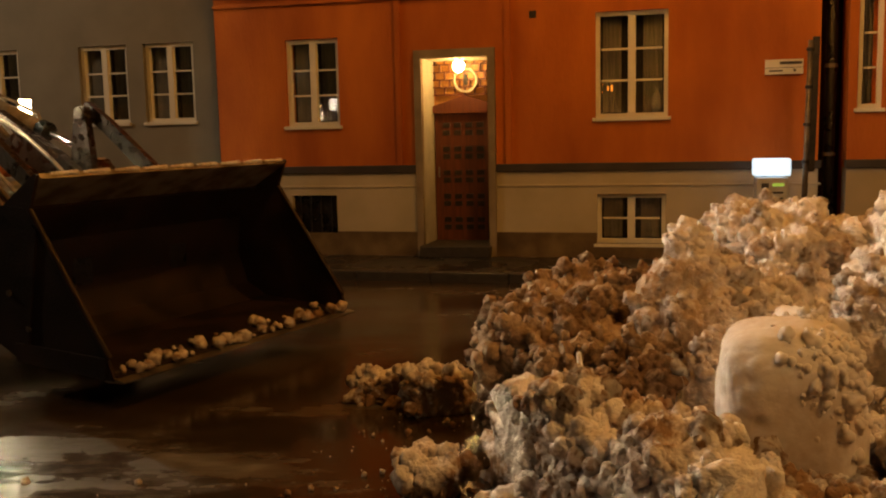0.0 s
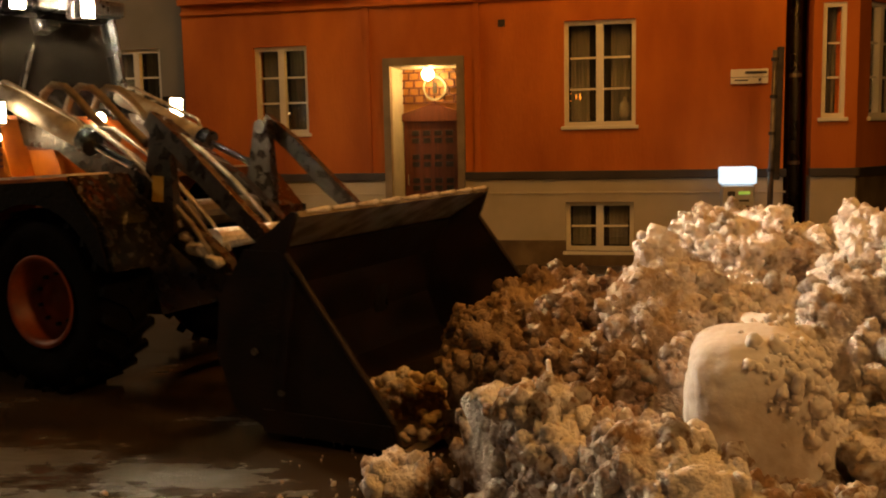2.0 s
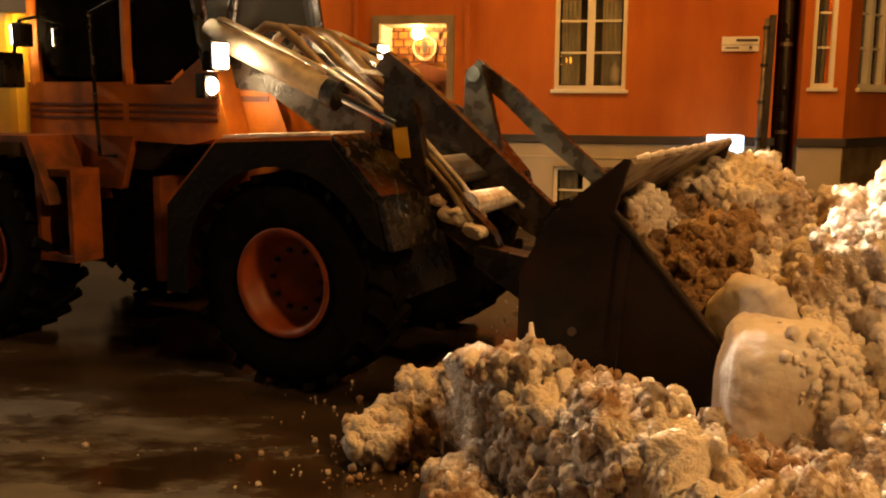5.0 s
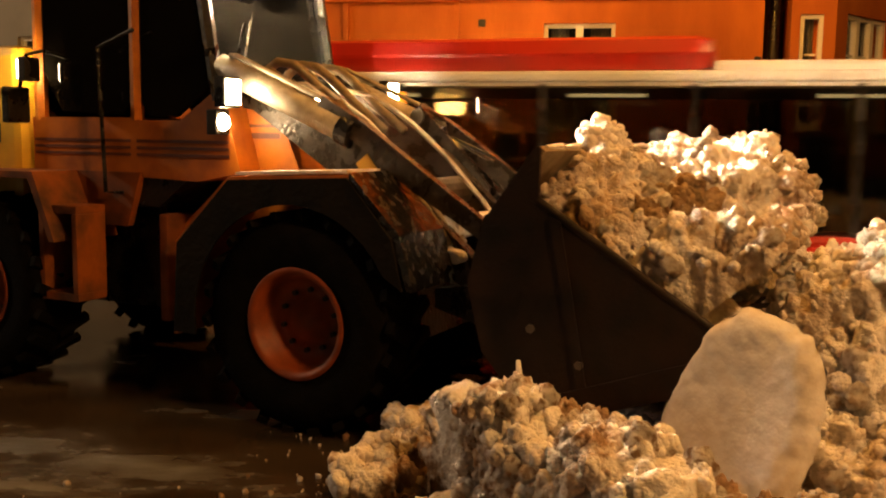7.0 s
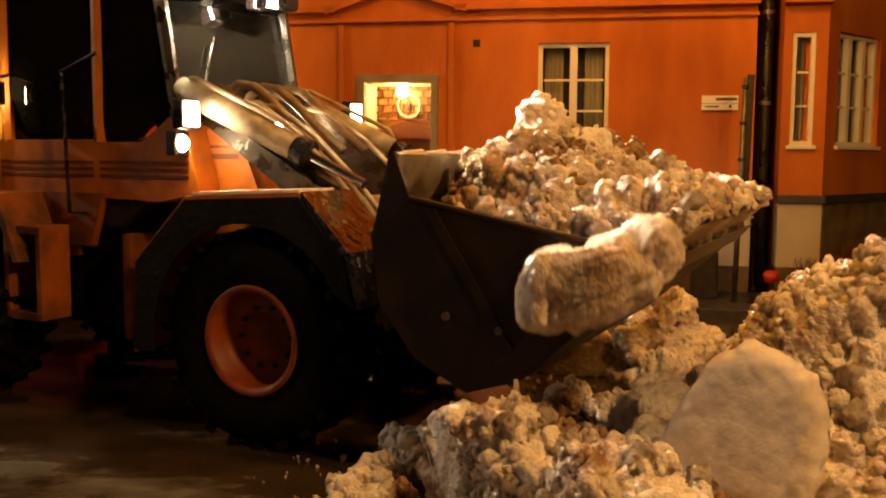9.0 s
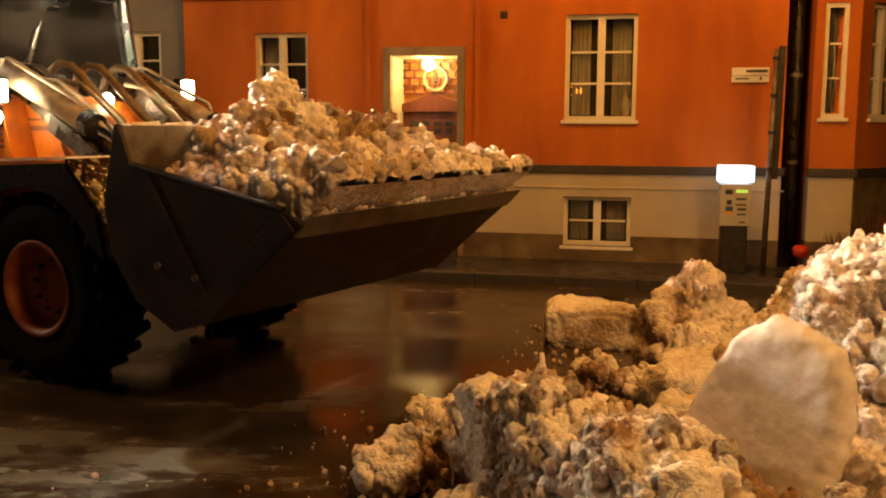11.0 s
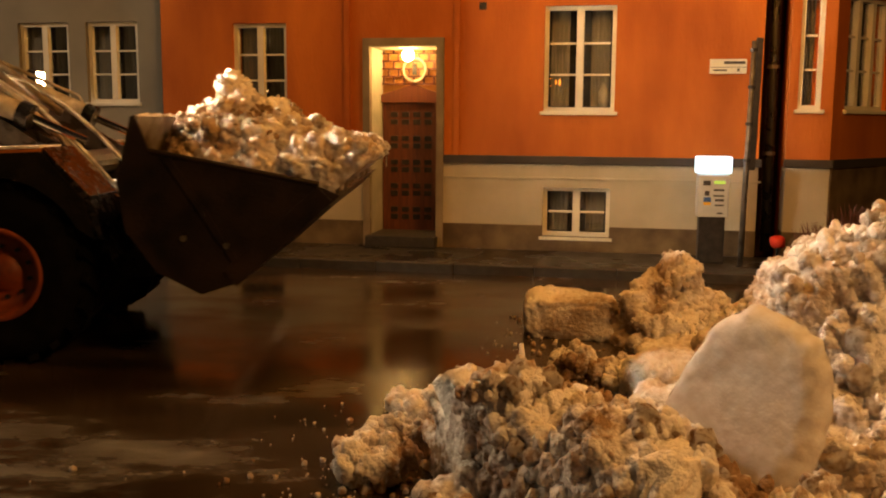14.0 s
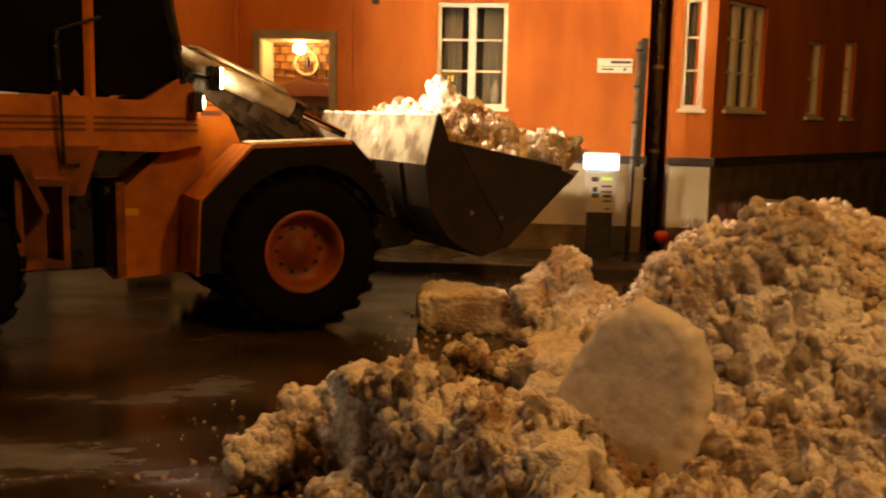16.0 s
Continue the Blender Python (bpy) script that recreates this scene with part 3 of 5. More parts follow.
for s in (-1, 1):
    step_box = part("step_box", bbox(-2.24, -1.96, s * 0.88 - 0.01, s * 0.88 + 0.01, 0.72, 1.3), M["orange_dirty"], loader)
    for x0, x1, z0, z1 in ((-2.29, -1.91, 0.66, 0.72), (-2.29, -1.91, 1.3, 1.36), (-2.29, -2.24, 0.72, 1.3), (-1.96, -1.91, 0.72, 1.3)):
        part("step_plate", bbox(x0, x1, s * 1.0 - 0.14, s * 1.0 + 0.14, z0, z1, bevel=0.008), M["orange_dirty"], step_box)
    part("side_tank", bbox(-1.5, -1.42, s * 0.6 - 0.15, s * 0.6 + 0.15, 0.5, 1.3, bevel=0.02), M["orange_dirty"], loader)
cab = part("cab", prism(bmesh.new(), [(-2.72, 1.60), (-2.72, 2.0), (-1.72, 2.0), (-1.62, 1.98), (-1.25, 1.98), (-0.98, 2.16), (-0.86, 2.12), (-0.72, 1.62), (-1.1, 1.55)], -0.78, 0.78), M["orange"], loader, "orange cab base")
part("cab_floor", prism(bmesh.new(), [(-2.7, 1.35), (-1.5, 1.35), (-1.2, 1.58), (-2.7, 1.6)], -0.74, 0.74), M["black"], cab)
part("cab_skirt", prism(bmesh.new(), [(-2.5, 1.2), (-1.75, 1.2), (-1.62, 1.6), (-2.5, 1.6)], -0.80, -0.74), M["orange_dirty"], cab)
for z in (1.72, 1.77, 1.82):
    part("cab_stripe", bbox(-2.7, -1.72, -0.786, -0.781, z, z + 0.022), M["stripe"], cab)
    part("cab_stripe", bbox(-1.66, -0.82, -0.786, -0.781, z, z + 0.022), M["stripe"], cab)
part("cab_roof", bbox(-2.78, -0.95, -0.82, 0.82, 3.1, 3.26, bevel=0.05), M["black"], cab)
for y in (-0.745, 0.745):
    for p, q in (((-2.66, 1.98), (-2.66, 3.12)), ((-1.68, 1.98), (-1.68, 3.12)), ((-0.93, 2.12), (-1.10, 3.12))):
        part("cab_pillar", tube(bmesh.new(), [(p[0], y, p[1]), (q[0], y, q[1])], 0.05, 6), M["black"] if p[0] > -1 else M["orange"], cab)
    part("cab_window", prism(bmesh.new(), [(-2.60, 3.1), (-2.60, 2.35), (-2.42, 2.05), (-1.82, 2.02), (-1.73, 2.12), (-1.73, 3.1)], y - 0.02, y + 0.02), M["cabglass"], cab, "dark side pane with a rounded low edge")
    part("cab_window", prism(bmesh.new(), [(-1.62, 3.1), (-1.62, 2.1), (-1.54, 2.01), (-1.30, 2.01), (-1.0, 2.22), (-1.13, 3.1)], y - 0.02, y + 0.02), M["cabglass"], cab, "dark side pane with a rounded low edge")
part("windscreen", prism(bmesh.new(), [(-0.97, 2.14), (-1.13, 3.1), (-1.15, 3.1), (-0.99, 2.14)], -0.7, 0.7), M["cabglass"], cab)
part("wiper", tube(bmesh.new(), [(-0.94, -0.5, 2.2), (-1.05, -0.2, 2.8)], 0.012), M["black"], cab)
part("rear_window", bbox(-2.70, -2.68, -0.7, 0.7, 2.0, 3.1), M["cabglass"], cab)
part("grab_rail", tube(bmesh.new(), [(-1.78, -0.80, 1.45), (-1.9, -0.86, 1.45), (-1.93, -0.87, 2.5), (-1.6, -0.86, 2.62)], 0.016), M["black"], cab)
part("mirror_arm", tube(bmesh.new(), [(-2.6, -0.78, 2.5), (-2.56, -0.96, 2.46), (-2.60, -1.0, 2.2)], 0.015), M["black"], cab)
part("mirror", bbox(-2.66, -2.58, -1.12, -0.92, 1.95, 2.22, bevel=0.02), M["black"], cab)
work = part("work_light", bbox(-2.58, -2.50, -1.03, -0.89, 2.26, 2.44, bevel=0.015), M["black"], cab)
part("lens", bbox(-2.60, -2.582, -1.02, -0.90, 2.28, 2.42, bevel=0.006), M["lamp"], work, "bright lit lens")
for k in range(4):
    part("lettering", bbox(-3.1 - 0.16 * k, -3.0 - 0.16 * k, -0.856, -0.851, 1.80, 1.95), M["band"], hood)
part("exhaust", rod(bmesh.new(), (-3.2, 0.4, 2.55), (-3.2, 0.4, 3.2), 0.06), M["black"], loader)
beacon = part("beacon", rod(bmesh.new(), (-2.0, -0.3, 3.26), (-2.0, -0.3, 3.42), 0.06), M["doorlamp"], cab)


def work_lamp(x, y, z, r, mat, parent, body=True):
    if body:
        lamp = part("work_light", bbox(x - 0.09, x - 0.005, y - r - 0.02, y + r + 0.02, z - r * 1.2 - 0.02, z + r * 1.2 + 0.02, bevel=0.012), M["black"], parent)
    else:
        lamp = parent
    if mat == M["rooflamp"]:
        a, b, c = r + 0.012, r * 1.2 + 0.012, 0.11
        bm = bmesh.new()
        box(bm, x, x + c, y - a, y + a, z + b, z + b + 0.006), box(bm, x, x + c, y - a, y + a, z - b - 0.006, z - b)
        box(bm, x, x + c, y - a - 0.006, y - a, z - b - 0.006, z + b + 0.006), box(bm, x, x + c, y + a, y + a + 0.006, z - b - 0.006, z + b + 0.006)
        part("visor", bm, M["black"], lamp)
    if r < 0.0551 and mat == M["lamp"]:
        part("lens", rod(bmesh.new(), (x - 0.004, y, z), (x + 0.016, y, z), r * 1.1, r * 0.9, 20), mat, lamp, "bright lit lens")
    else:
        part("lens", bbox(x - 0.004, x + 0.014, y - r, y + r, z - r * 1.2, z + r * 1.2, bevel=0.0068), mat, lamp, "bright lit lens")
    return lamp


for y in (-0.55, 0.2):
    work_lamp(-0.90, y, 3.12, 0.055, M["rooflamp"], cab)
for x, y, z in ((-0.67, -0.92, 2.17), (-0.45, 0.90, 2.24)):
    work_lamp(x, y, z, 0.07, M["lamp"], loader)
    part("lamp_bracket", tube(bmesh.new(), [(x - 0.08, y, z), (x - 0.16, y * 0.85, z + 0.03), (x - 0.25, y * 0.6, z - 0.15)], 0.018), M["black"], loader)
for x, y, z in ((-0.80, -0.86, 1.97), (-0.72, 0.20, 2.13)):
    work_lamp(x, y, z, 0.055, M["lamp"], loader)


# boom, tilt levers and rams: built lowered and turned about their pivot
boom = part("boom", prism(bmesh.new(), [(-0.12, 0.14), (0.45, 0.1), (1.35, -0.45), (2.08, -1.07), (2.14, -1.19), (2.04, -1.28), (1.92, -1.23), (1.2, -0.72), (0.35, -0.2), (-0.12, -0.14)], -0.58, -0.48), M["arm"], loader, "brown steel boom arm with snow on it")
part("boom_arm", prism(bmesh.new(), [(-0.12, 0.14), (0.45, 0.1), (1.35, -0.45), (2.08, -1.07), (2.14, -1.19), (2.04, -1.28), (1.92, -1.23), (1.2, -0.72), (0.35, -0.2), (-0.12, -0.14)], 0.48, 0.58), M["arm"], boom)
part("cross_tube", rod(bmesh.new(), (1.5, -0.5, -0.74), (1.5, 0.5, -0.74), 0.11), M["steel"], boom)
part("snow_crust", rod(bmesh.new(), (1.85, -0.45, -0.93), (1.85, 0.45, -0.93), 0.09, 0.07), M["snow"], boom, "snow caught on the arms")
for k, (x, z, r) in enumerate(((1.45, -0.70, 0.05), (1.58, -0.80, 0.08), (1.70, -0.90, 0.06), (1.82, -0.98, 0.09), (1.96, -1.08, 0.07))):
    bm = bmesh.new()
    bmesh.ops.create_icosphere(bm, subdivisions=3, radius=r)
    for v in bm.verts:
        v.co = Vector((v.co.x * 1.3, v.co.y * 0.8, v.co.z * 0.7)) + noise.noise_vector(v.co * 18 + Vector((k, 0, 0))) * r * 0.5 + Vector((x, -0.57, z))
    part("snow_crust", bm, M["snow"], boom, "snow caught on the arms", True)
for dy, drop in ((-0.60, 0.0), (-0.50, 0.05), (-0.38, 0.02), (0.3, 0.03)):
    part("hose", tube(bmesh.new(), [(0.55, dy, -0.02), (0.85, dy - 0.05, -0.02 - drop), (1.2, dy - 0.06, -0.22 - drop), (1.5, dy - 0.04, -0.50), (1.78, dy, -0.80), (1.95, dy, -1.02)], 0.02), M["dusty"] if drop != 0.05 else M["hose"], boom, "thin pale hose", True)
BOOM_PIVOT = (-0.75, 2.05)

levers, links, rams = [], [], []
for s in (-1, 1):
    y = s * 0.62
    bm = prism(bmesh.new(), [(-0.07, 0.72), (0.07, 0.74), (0.14, 0.2), (0.16, -0.12), (0.05, -0.22), (-0.1, -0.18), (-0.17, 0.1)], y - 0.04, y + 0.04)
    lever = part("tilt_lever", bm, M["arm"], loader)
    part("pin", rod(bmesh.new(), (0, y - 0.06, 0.68), (0, y + 0.06, 0.68), 0.06), M["steel"], lever)
    part("marker", bbox(-0.06, 0.05, y - s * -0.041, y + s * 0.045, 0.1, 0.3) if s > 0 else bbox(-0.06, 0.05, y - 0.045, y - 0.0405, 0.1, 0.3), M["yellow"], lever, "yellow sticker")
    levers.append(lever)
    bm = prism(bmesh.new(), [(-0.06, -0.07), (-0.06, 0.07), (0.3, 0.09), (0.8, 0.07), (1.43, 0.05), (1.43, -0.06), (0.8, -0.08), (0.3, -0.05)], y + s * 0.05, y + s * 0.12)
    links.append(part("tilt_link", bm, M["arm"], loader))
    bm = rod(bmesh.new(), (0, y + s * 0.07, 0), (1.15, y + s * 0.07, 0), 0.09, seg=18)
    ram = part("tilt_ram", bm, M["dusty"], loader, "pale dusty hydraulic ram", True)
    part("ram_pipe", tube(bmesh.new(), [(0.05, y + s * 0.07, 0.10), (0.12, y + s * 0.10, 0.125), (0.95, y + s * 0.10, 0.125), (1.02, y + s * 0.07, 0.09)], 0.018), M["dusty"], ram, smooth=True)
    part("ram_rod", rod(bmesh.new(), (1.15, y + s * 0.07, 0), (1.65, y + s * 0.07, 0), 0.035), M["chrome"], ram, "bright piston rod")
    part("ram_collar", rod(bmesh.new(), (1.08, y + s * 0.07, 0), (1.18, y + s * 0.07, 0), 0.105), M["black"], ram)
    rams.append(ram)
for y in (-0.28, 0.05, 0.4):
    a = y * 0.9
    pts = [(-0.98, a, 2.05), (-0.97, a, 2.22), (-0.90, a, 2.35), (-0.78, a, 2.42), (-0.64, a, 2.40), (-0.50, a, 2.30), (-0.30, a, 2.12), (-0.05, a, 1.93)]
    part("hose", tube(bmesh.new(), pts, 0.036), M["hose"], loader, "pale hydraulic hose", True)

# the bucket: its own origin is the low back edge
INSIDE = [(1.22, -0.15), (0.25, -0.12), (0.0, 0.0), (-0.12, 0.30), (-0.08, 0.66), (0.13, 0.96)]
OUTSIDE = [(0.09, 1.0), (-0.13, 0.68), (-0.17, 0.30), (-0.04, -0.04), (0.25, -0.17), (1.22, -0.18)]
bucket = part("bucket", prism(bmesh.new(), INSIDE + OUTSIDE, -1.40, 1.40), M["bucket"], loader, "wide worn dark steel bucket")
for s in (-1, 1):
    part("side_plate", prism(bmesh.new(), [(1.22, -0.18), (0.25, -0.17), (-0.04, -0.04), (-0.17, 0.30), (-0.13, 0.68), (0.09, 1.0), (0.36, 1.0), (0.50, 0.86), (1.14, 0.0)], s * 1.40, s * 1.43), M["bucket"], bucket)
    part("gusset", prism(bmesh.new(), [(0.05, 0.96), (0.47, 1.25), (0.50, 1.24), (0.40, 0.97)], s * 1.395, s * 1.425), M["bucket"], bucket)
    part("edge_bar", rod(bmesh.new(), (0.40, s * 1.415, 0.98), (1.16, s * 1.415, -0.02), 0.024), M["bucket"], bucket)
    part("wear_plate", bbox(0.2, 1.15, s * 1.43, s * 1.445, -0.17, -0.02, bevel=0.005), M["bucket"], bucket)
    part("stiffener", prism(bmesh.new(), [(0.30, -0.02), (0.35, -0.02), (0.49, 0.84), (0.44, 0.88)], s * 1.43, s * 1.446), M["bucket"], bucket)
    for x, z in ((0.15, 0.35), (0.35, 0.1)):
        part("bolt", rod(bmesh.new(), (x, s * 1.43, z), (x, s * 1.45, z), 0.025, seg=6), M["steel"], bucket)
part("cutting_edge", prism(bmesh.new(), [(1.12, -0.145), (1.30, -0.175), (1.30, -0.185), (1.12, -0.20)], -1.42, 1.42), M["steel"], bucket)
part("spill_guard", prism(bmesh.new(), [(0.08, 0.985), (0.12, 0.975), (0.51, 1.215), (0.49, 1.25)], -1.395, 1.395), M["guard"], bucket, "pale worn spill guard")
for k in range(9):
    y = -1.3 + 0.3 * k
    part("snow_crust", rod(bmesh.new(), (0.49, y, 1.243), (0.495, y + 0.24, 1.246), 0.012, 0.02, 7), M["snow"], bucket)
for y in (-0.95, -0.32, 0.32, 0.95):
    part("back_rib", prism(bmesh.new(), [(-0.15, 0.30), (-0.21, 0.34), (-0.17, 0.70), (0.05, 1.02), (0.09, 1.0), (-0.11, 0.68)], y - 0.02, y + 0.02), M["bucket"], bucket)
rnd = random.Random(5)
for k in range(70):
    bm = bmesh.new()
    r = rnd.choice((0.014, 0.018, 0.025, 0.04, 0.055))
    bmesh.ops.create_icosphere(bm, subdivisions=2, radius=r, matrix=Matrix.Translation((1.24 - 0.3 * rnd.random() ** 3, rnd.uniform(-1.34, 1.34), -0.14 + r * 0.5)))
    for v in bm.verts:
        v.co += noise.noise_vector(v.co * 25) * r * 0.5
    part("snow_crumb", bm, M["snow_dirty"], bucket, smooth=True)
for y in (-0.55, 0.55):
    part("bracket", prism(bmesh.new(), [(-0.1, 0.20), (-0.30, 0.24), (-0.78, 0.58), (-0.74, 0.70), (-0.36, 0.62), (-0.3, 0.95), (-0.1, 1.0)], y - 0.1, y + 0.1), M["black"], bucket)

# ---- the bus ----
bus = thing("bus", "red and white city bus with dark windows", "bus")


def bus_side(y):
    for k in range(7):
        x0 = -10.6 + k * 1.4
        part("bus_window", bbox(x0, x0 + 1.34, y - 0.01, y + 0.01, 1.10, 2.38, bevel=0.004), M["busglass"], bus)
        part("window_post", bbox(x0 + 1.34, x0 + 1.40, y - 0.02, y + 0.012, 1.06, 2.40), M["black"], bus)


L = 11.0
part("body", bbox(-L, -0.1, -1.25, 1.25, 0.35, 1.06, bevel=0.06), M["busred"], bus)
part("rear_end", bbox(-L, -L + 0.5, -1.25, 1.25, 1.06, 2.45, bevel=0.05), M["busred"], bus)
part("ceiling", bbox(-L + 0.5, -0.15, -1.24, 1.24, 2.36, 2.44), M["buswhite"], bus)
bus_seat = coat("bus_seat_cloth", (0.05, 0.06, 0.09), (0.10, 0.08, 0.05), 6, 0.9, 0.05)
bus_light = glow("cabin_light", (1.0, 0.74, 0.36), 1.2)
for k in range(9):
    for y in (-0.8, 0.8):
        seat = part("seat", bbox(-10.2 + k, -9.75 + k, y - 0.4, y + 0.4, 1.06, 1.5, bevel=0.05), bus_seat, bus)
        part("backrest", bbox(-10.25 + k, -10.15 + k, y - 0.4, y + 0.4, 1.5, 1.95, bevel=0.04), bus_seat, seat)
for x in (-9.2, -6.6, -4.1, -1.6):
    part("grab_pole", rod(bmesh.new(), (x, -0.5, 1.06), (x, -0.5, 2.36), 0.03), M["yellow"], bus)
    part("cabin_lamp", bbox(x - 0.4, x + 0.4, -0.05, 0.05, 2.33, 2.358), bus_light, bus)
part("roof_rail", bbox(-L, -0.9, -1.275, 1.275, 2.42, 2.52, bevel=0.03), M["buswhite"], bus)
part("roof", bbox(-5.2, -0.3, -1.18, 1.18, 2.5, 2.85, bevel=0.16), M["busred"], bus)
part("roof_unit", bbox(-L + 0.5, -5.2, -1.12, 1.12, 2.5, 2.62, bevel=0.04), M["buswhite"], bus, "pale rear roof")
part("skirt", bbox(-L + 0.2, -0.4, -1.262, 1.262, 0.35, 0.95), M["busred"], bus)
for s in (-1, 1):
    bus_side(s * 1.262)
    part("door_pillar", bbox(-0.95, -0.75, s * 1.255, s * 1.275, 0.4, 2.5), M["buswhite"], bus)
    for x in (-2.6, -8.2):
        w = part("wheel", lathe(bmesh.new(), [(0.0, s * 1.2), (0.3, s * 1.2), (0.48, s * 1.27), (0.5, s * 1.2), (0.5, s * 0.95), (0.0, s * 0.95)], 28), M["rubber"], bus)
        w.location = (x, 0, 0.5)
    part("side_lamp", bbox(-2.25, -1.85, s * 1.276, s * 1.286, 2.16, 2.32), glow("orange_sign", (1.0, 0.30, 0.02), 1.5) if s > 0 else M["doorlamp"], bus, "orange lit line sign")
part("windscreen", bbox(-0.12, -0.06, -1.1, 1.1, 1.0, 2.35), M["cabglass"], bus)
tail = glow("tail_lamp", (1.0, 0.1, 0.03), 5.0)
for y in (-1.0, 1.0):
    part("tail_light", bbox(-L - 0.03, -L, y - 0.12, y + 0.12, 2.2, 2.26), tail, bus)
part("rear_window", bbox(-L - 0.02, -L, -0.9, 0.9, 1.4, 2.1), M["cabglass"], bus)
part("rear_sign", bbox(-L - 0.04, -L - 0.02, -0.2, 0.2, 1.9, 2.1), bpy.data.materials["orange_sign"], bus)


# ---- things on the pavement ----
meter = thing("parking_meter", "grey parking ticket machine with glowing pale head", "parking meter", at=pose(3.84, 11.95, 0.10, 0, 0, -10))
part("column", bbox(-0.16, 0.16, -0.1, 0.1, 0.0, 0.62, bevel=0.02), M["iron"], meter)
case = part("case", bbox(-0.19, 0.19, -0.13, 0.13, 0.60, 1.13, bevel=0.015), M["meter"], meter, "pale grey front with small fields")
part("head", bbox(-0.215, 0.215, -0.14, 0.14, 1.15, 1.36, bevel=0.02), M["meterlamp"], meter, "glowing white-blue head")
part("display", bbox(0.0, 0.14, -0.136, -0.131, 1.02, 1.06), glow("green_display", (0.35, 0.6, 0.1), 0.7), case)
for x0, x1, z0, z1, m in ((-0.13, -0.04, 1.0, 1.06, "band"), (-0.11, -0.05, 0.87, 0.93, "band"), (-0.12, -0.03, 0.79, 0.85, "bluefield"), (-0.12, -0.03, 0.75, 0.79, "yellow"), (0.0, 0.13, 0.93, 0.955, "band"), (0.0, 0.13, 0.86, 0.88, "band"), (0.02, 0.13, 0.80, 0.83, "band"), (0.02, 0.13, 0.74, 0.76, "band"), (0.05, 0.12, 0.64, 0.66, "band")):
    if "bluefield" not in M:
        M["bluefield"] = coat("blue_field", (0.03, 0.08, 0.25), (0.04, 0.1, 0.3), 8, 0.5, 0.01)
    part("field", bbox(x0, x1, -0.135, -0.131, z0, z1), M[m], case)

post = thing("sign_post", "weathered grey steel sign post on the pavement", "sign post", at=pose(4.17, 11.75, 0.10, 0, 1.0, -10))
part("pole", rod(bmesh.new(), (0, 0, 0), (0, 0, 2.78), 0.034), M["steel"], post, smooth=True)
part("sign", bbox(0.02, 0.10, -0.03, 0.03, 1.2, 2.82, bevel=0.01), M["iron"], post, "narrow sign seen from its edge")
for z in (1.3, 1.75, 2.2, 2.65):
    part("clamp", rod(bmesh.new(), (0, 0, z), (0, 0, z + 0.04), 0.05), M["iron"], post)

plate = thing("street_sign", "white enamel street sign with dark lettering", "sign", at=HOUSE)
part("board", bbox(1.70, 2.17, -0.035, -0.012, 2.52, 2.71, bevel=0.004), M["white"], plate)
part("lettering", bbox(1.88, 2.15, -0.039, -0.0352, 2.645, 2.68), M["band"], plate)
part("lettering", bbox(1.75, 1.92, -0.039, -0.0352, 2.555, 2.575), M["band"], plate)
part("lettering", bbox(2.05, 2.08, -0.039, -0.0352, 2.55, 2.585), M["band"], plate)
part("divider", bbox(1.70, 2.17, -0.039, -0.0352, 2.60, 2.606), M["band"], plate)

M["redcloth"] = coat("red_plastic", (0.5, 0.03, 0.015), (0.4, 0.02, 0.012), 6, 0.5, 0.1, 40)
red = thing("marker_flag", "small red plastic snow marker behind the bank", "marker", at=pose(4.62, 11.7, 0.1, 0, 0, 0))
part("stake", rod(bmesh.new(), (0, 0, 0), (0, 0, 0.35), 0.02), M["iron"], red)
bm = bmesh.new()
bmesh.ops.create_icosphere(bm, subdivisions=3, radius=0.10, matrix=Matrix.Translation((0, 0, 0.30)) @ Matrix.Diagonal((1.1, 0.7, 0.9, 1)))
for v in bm.verts:
    v.co += 0.03 * noise.noise_vector(v.co * 9)
part("cap", bm, M["redcloth"], red, smooth=True)

board = thing("advert_board", "low lit board with white and blue picture", "board", at=pose(6.3, 11.6, -0.12, 0, 0, -20))
part("frame", bbox(-0.5, 0.5, -0.03, 0.03, 0.25, 1.02, bevel=0.01), M["steel"], board)
part("panel", bbox(-0.46, 0.0, -0.036, -0.031, 0.3, 0.98), glow("white_panel", (0.8, 0.85, 0.8), 0.12), board)
part("panel", bbox(0.0, 0.46, -0.036, -0.031, 0.3, 0.98), glow("blue_panel", (0.15, 0.35, 0.8), 0.25), board)
for x in (-0.4, 0.4):
    part("leg", bbox(x - 0.02, x + 0.02, -0.02, 0.02, 0.0, 0.26), M["steel"], board)

car = thing("parked_car", "dark parked car with lit amber lamps", "car", at=pose(13.5, 19.0, 0, 0, 0, -60))
part("body", bbox(-2.1, 2.1, -0.85, 0.85, 0.3, 0.85, bevel=0.12), M["black"], car)
part("cabin", prism(bmesh.new(), [(-1.5, 0.84), (-1.0, 1.4), (0.5, 1.4), (1.2, 0.84)], -0.75, 0.75), M["cabglass"], car)
for x in (-1.3, 1.3):
    for s in (-1, 1):
        part("wheel", rod(bmesh.new(), (x, s * 0.7, 0.32), (x, s * 0.88, 0.32), 0.32, seg=24), M["rubber"], car)
for y in (-0.6, 0.6):
    part("headlight", bbox(2.08, 2.13, y - 0.14, y + 0.14, 0.6, 0.74, bevel=0.02), glow("amber_lamp", (1.0, 0.55, 0.12), 14.0) if y < 0 else bpy.data.materials["amber_lamp"], car)

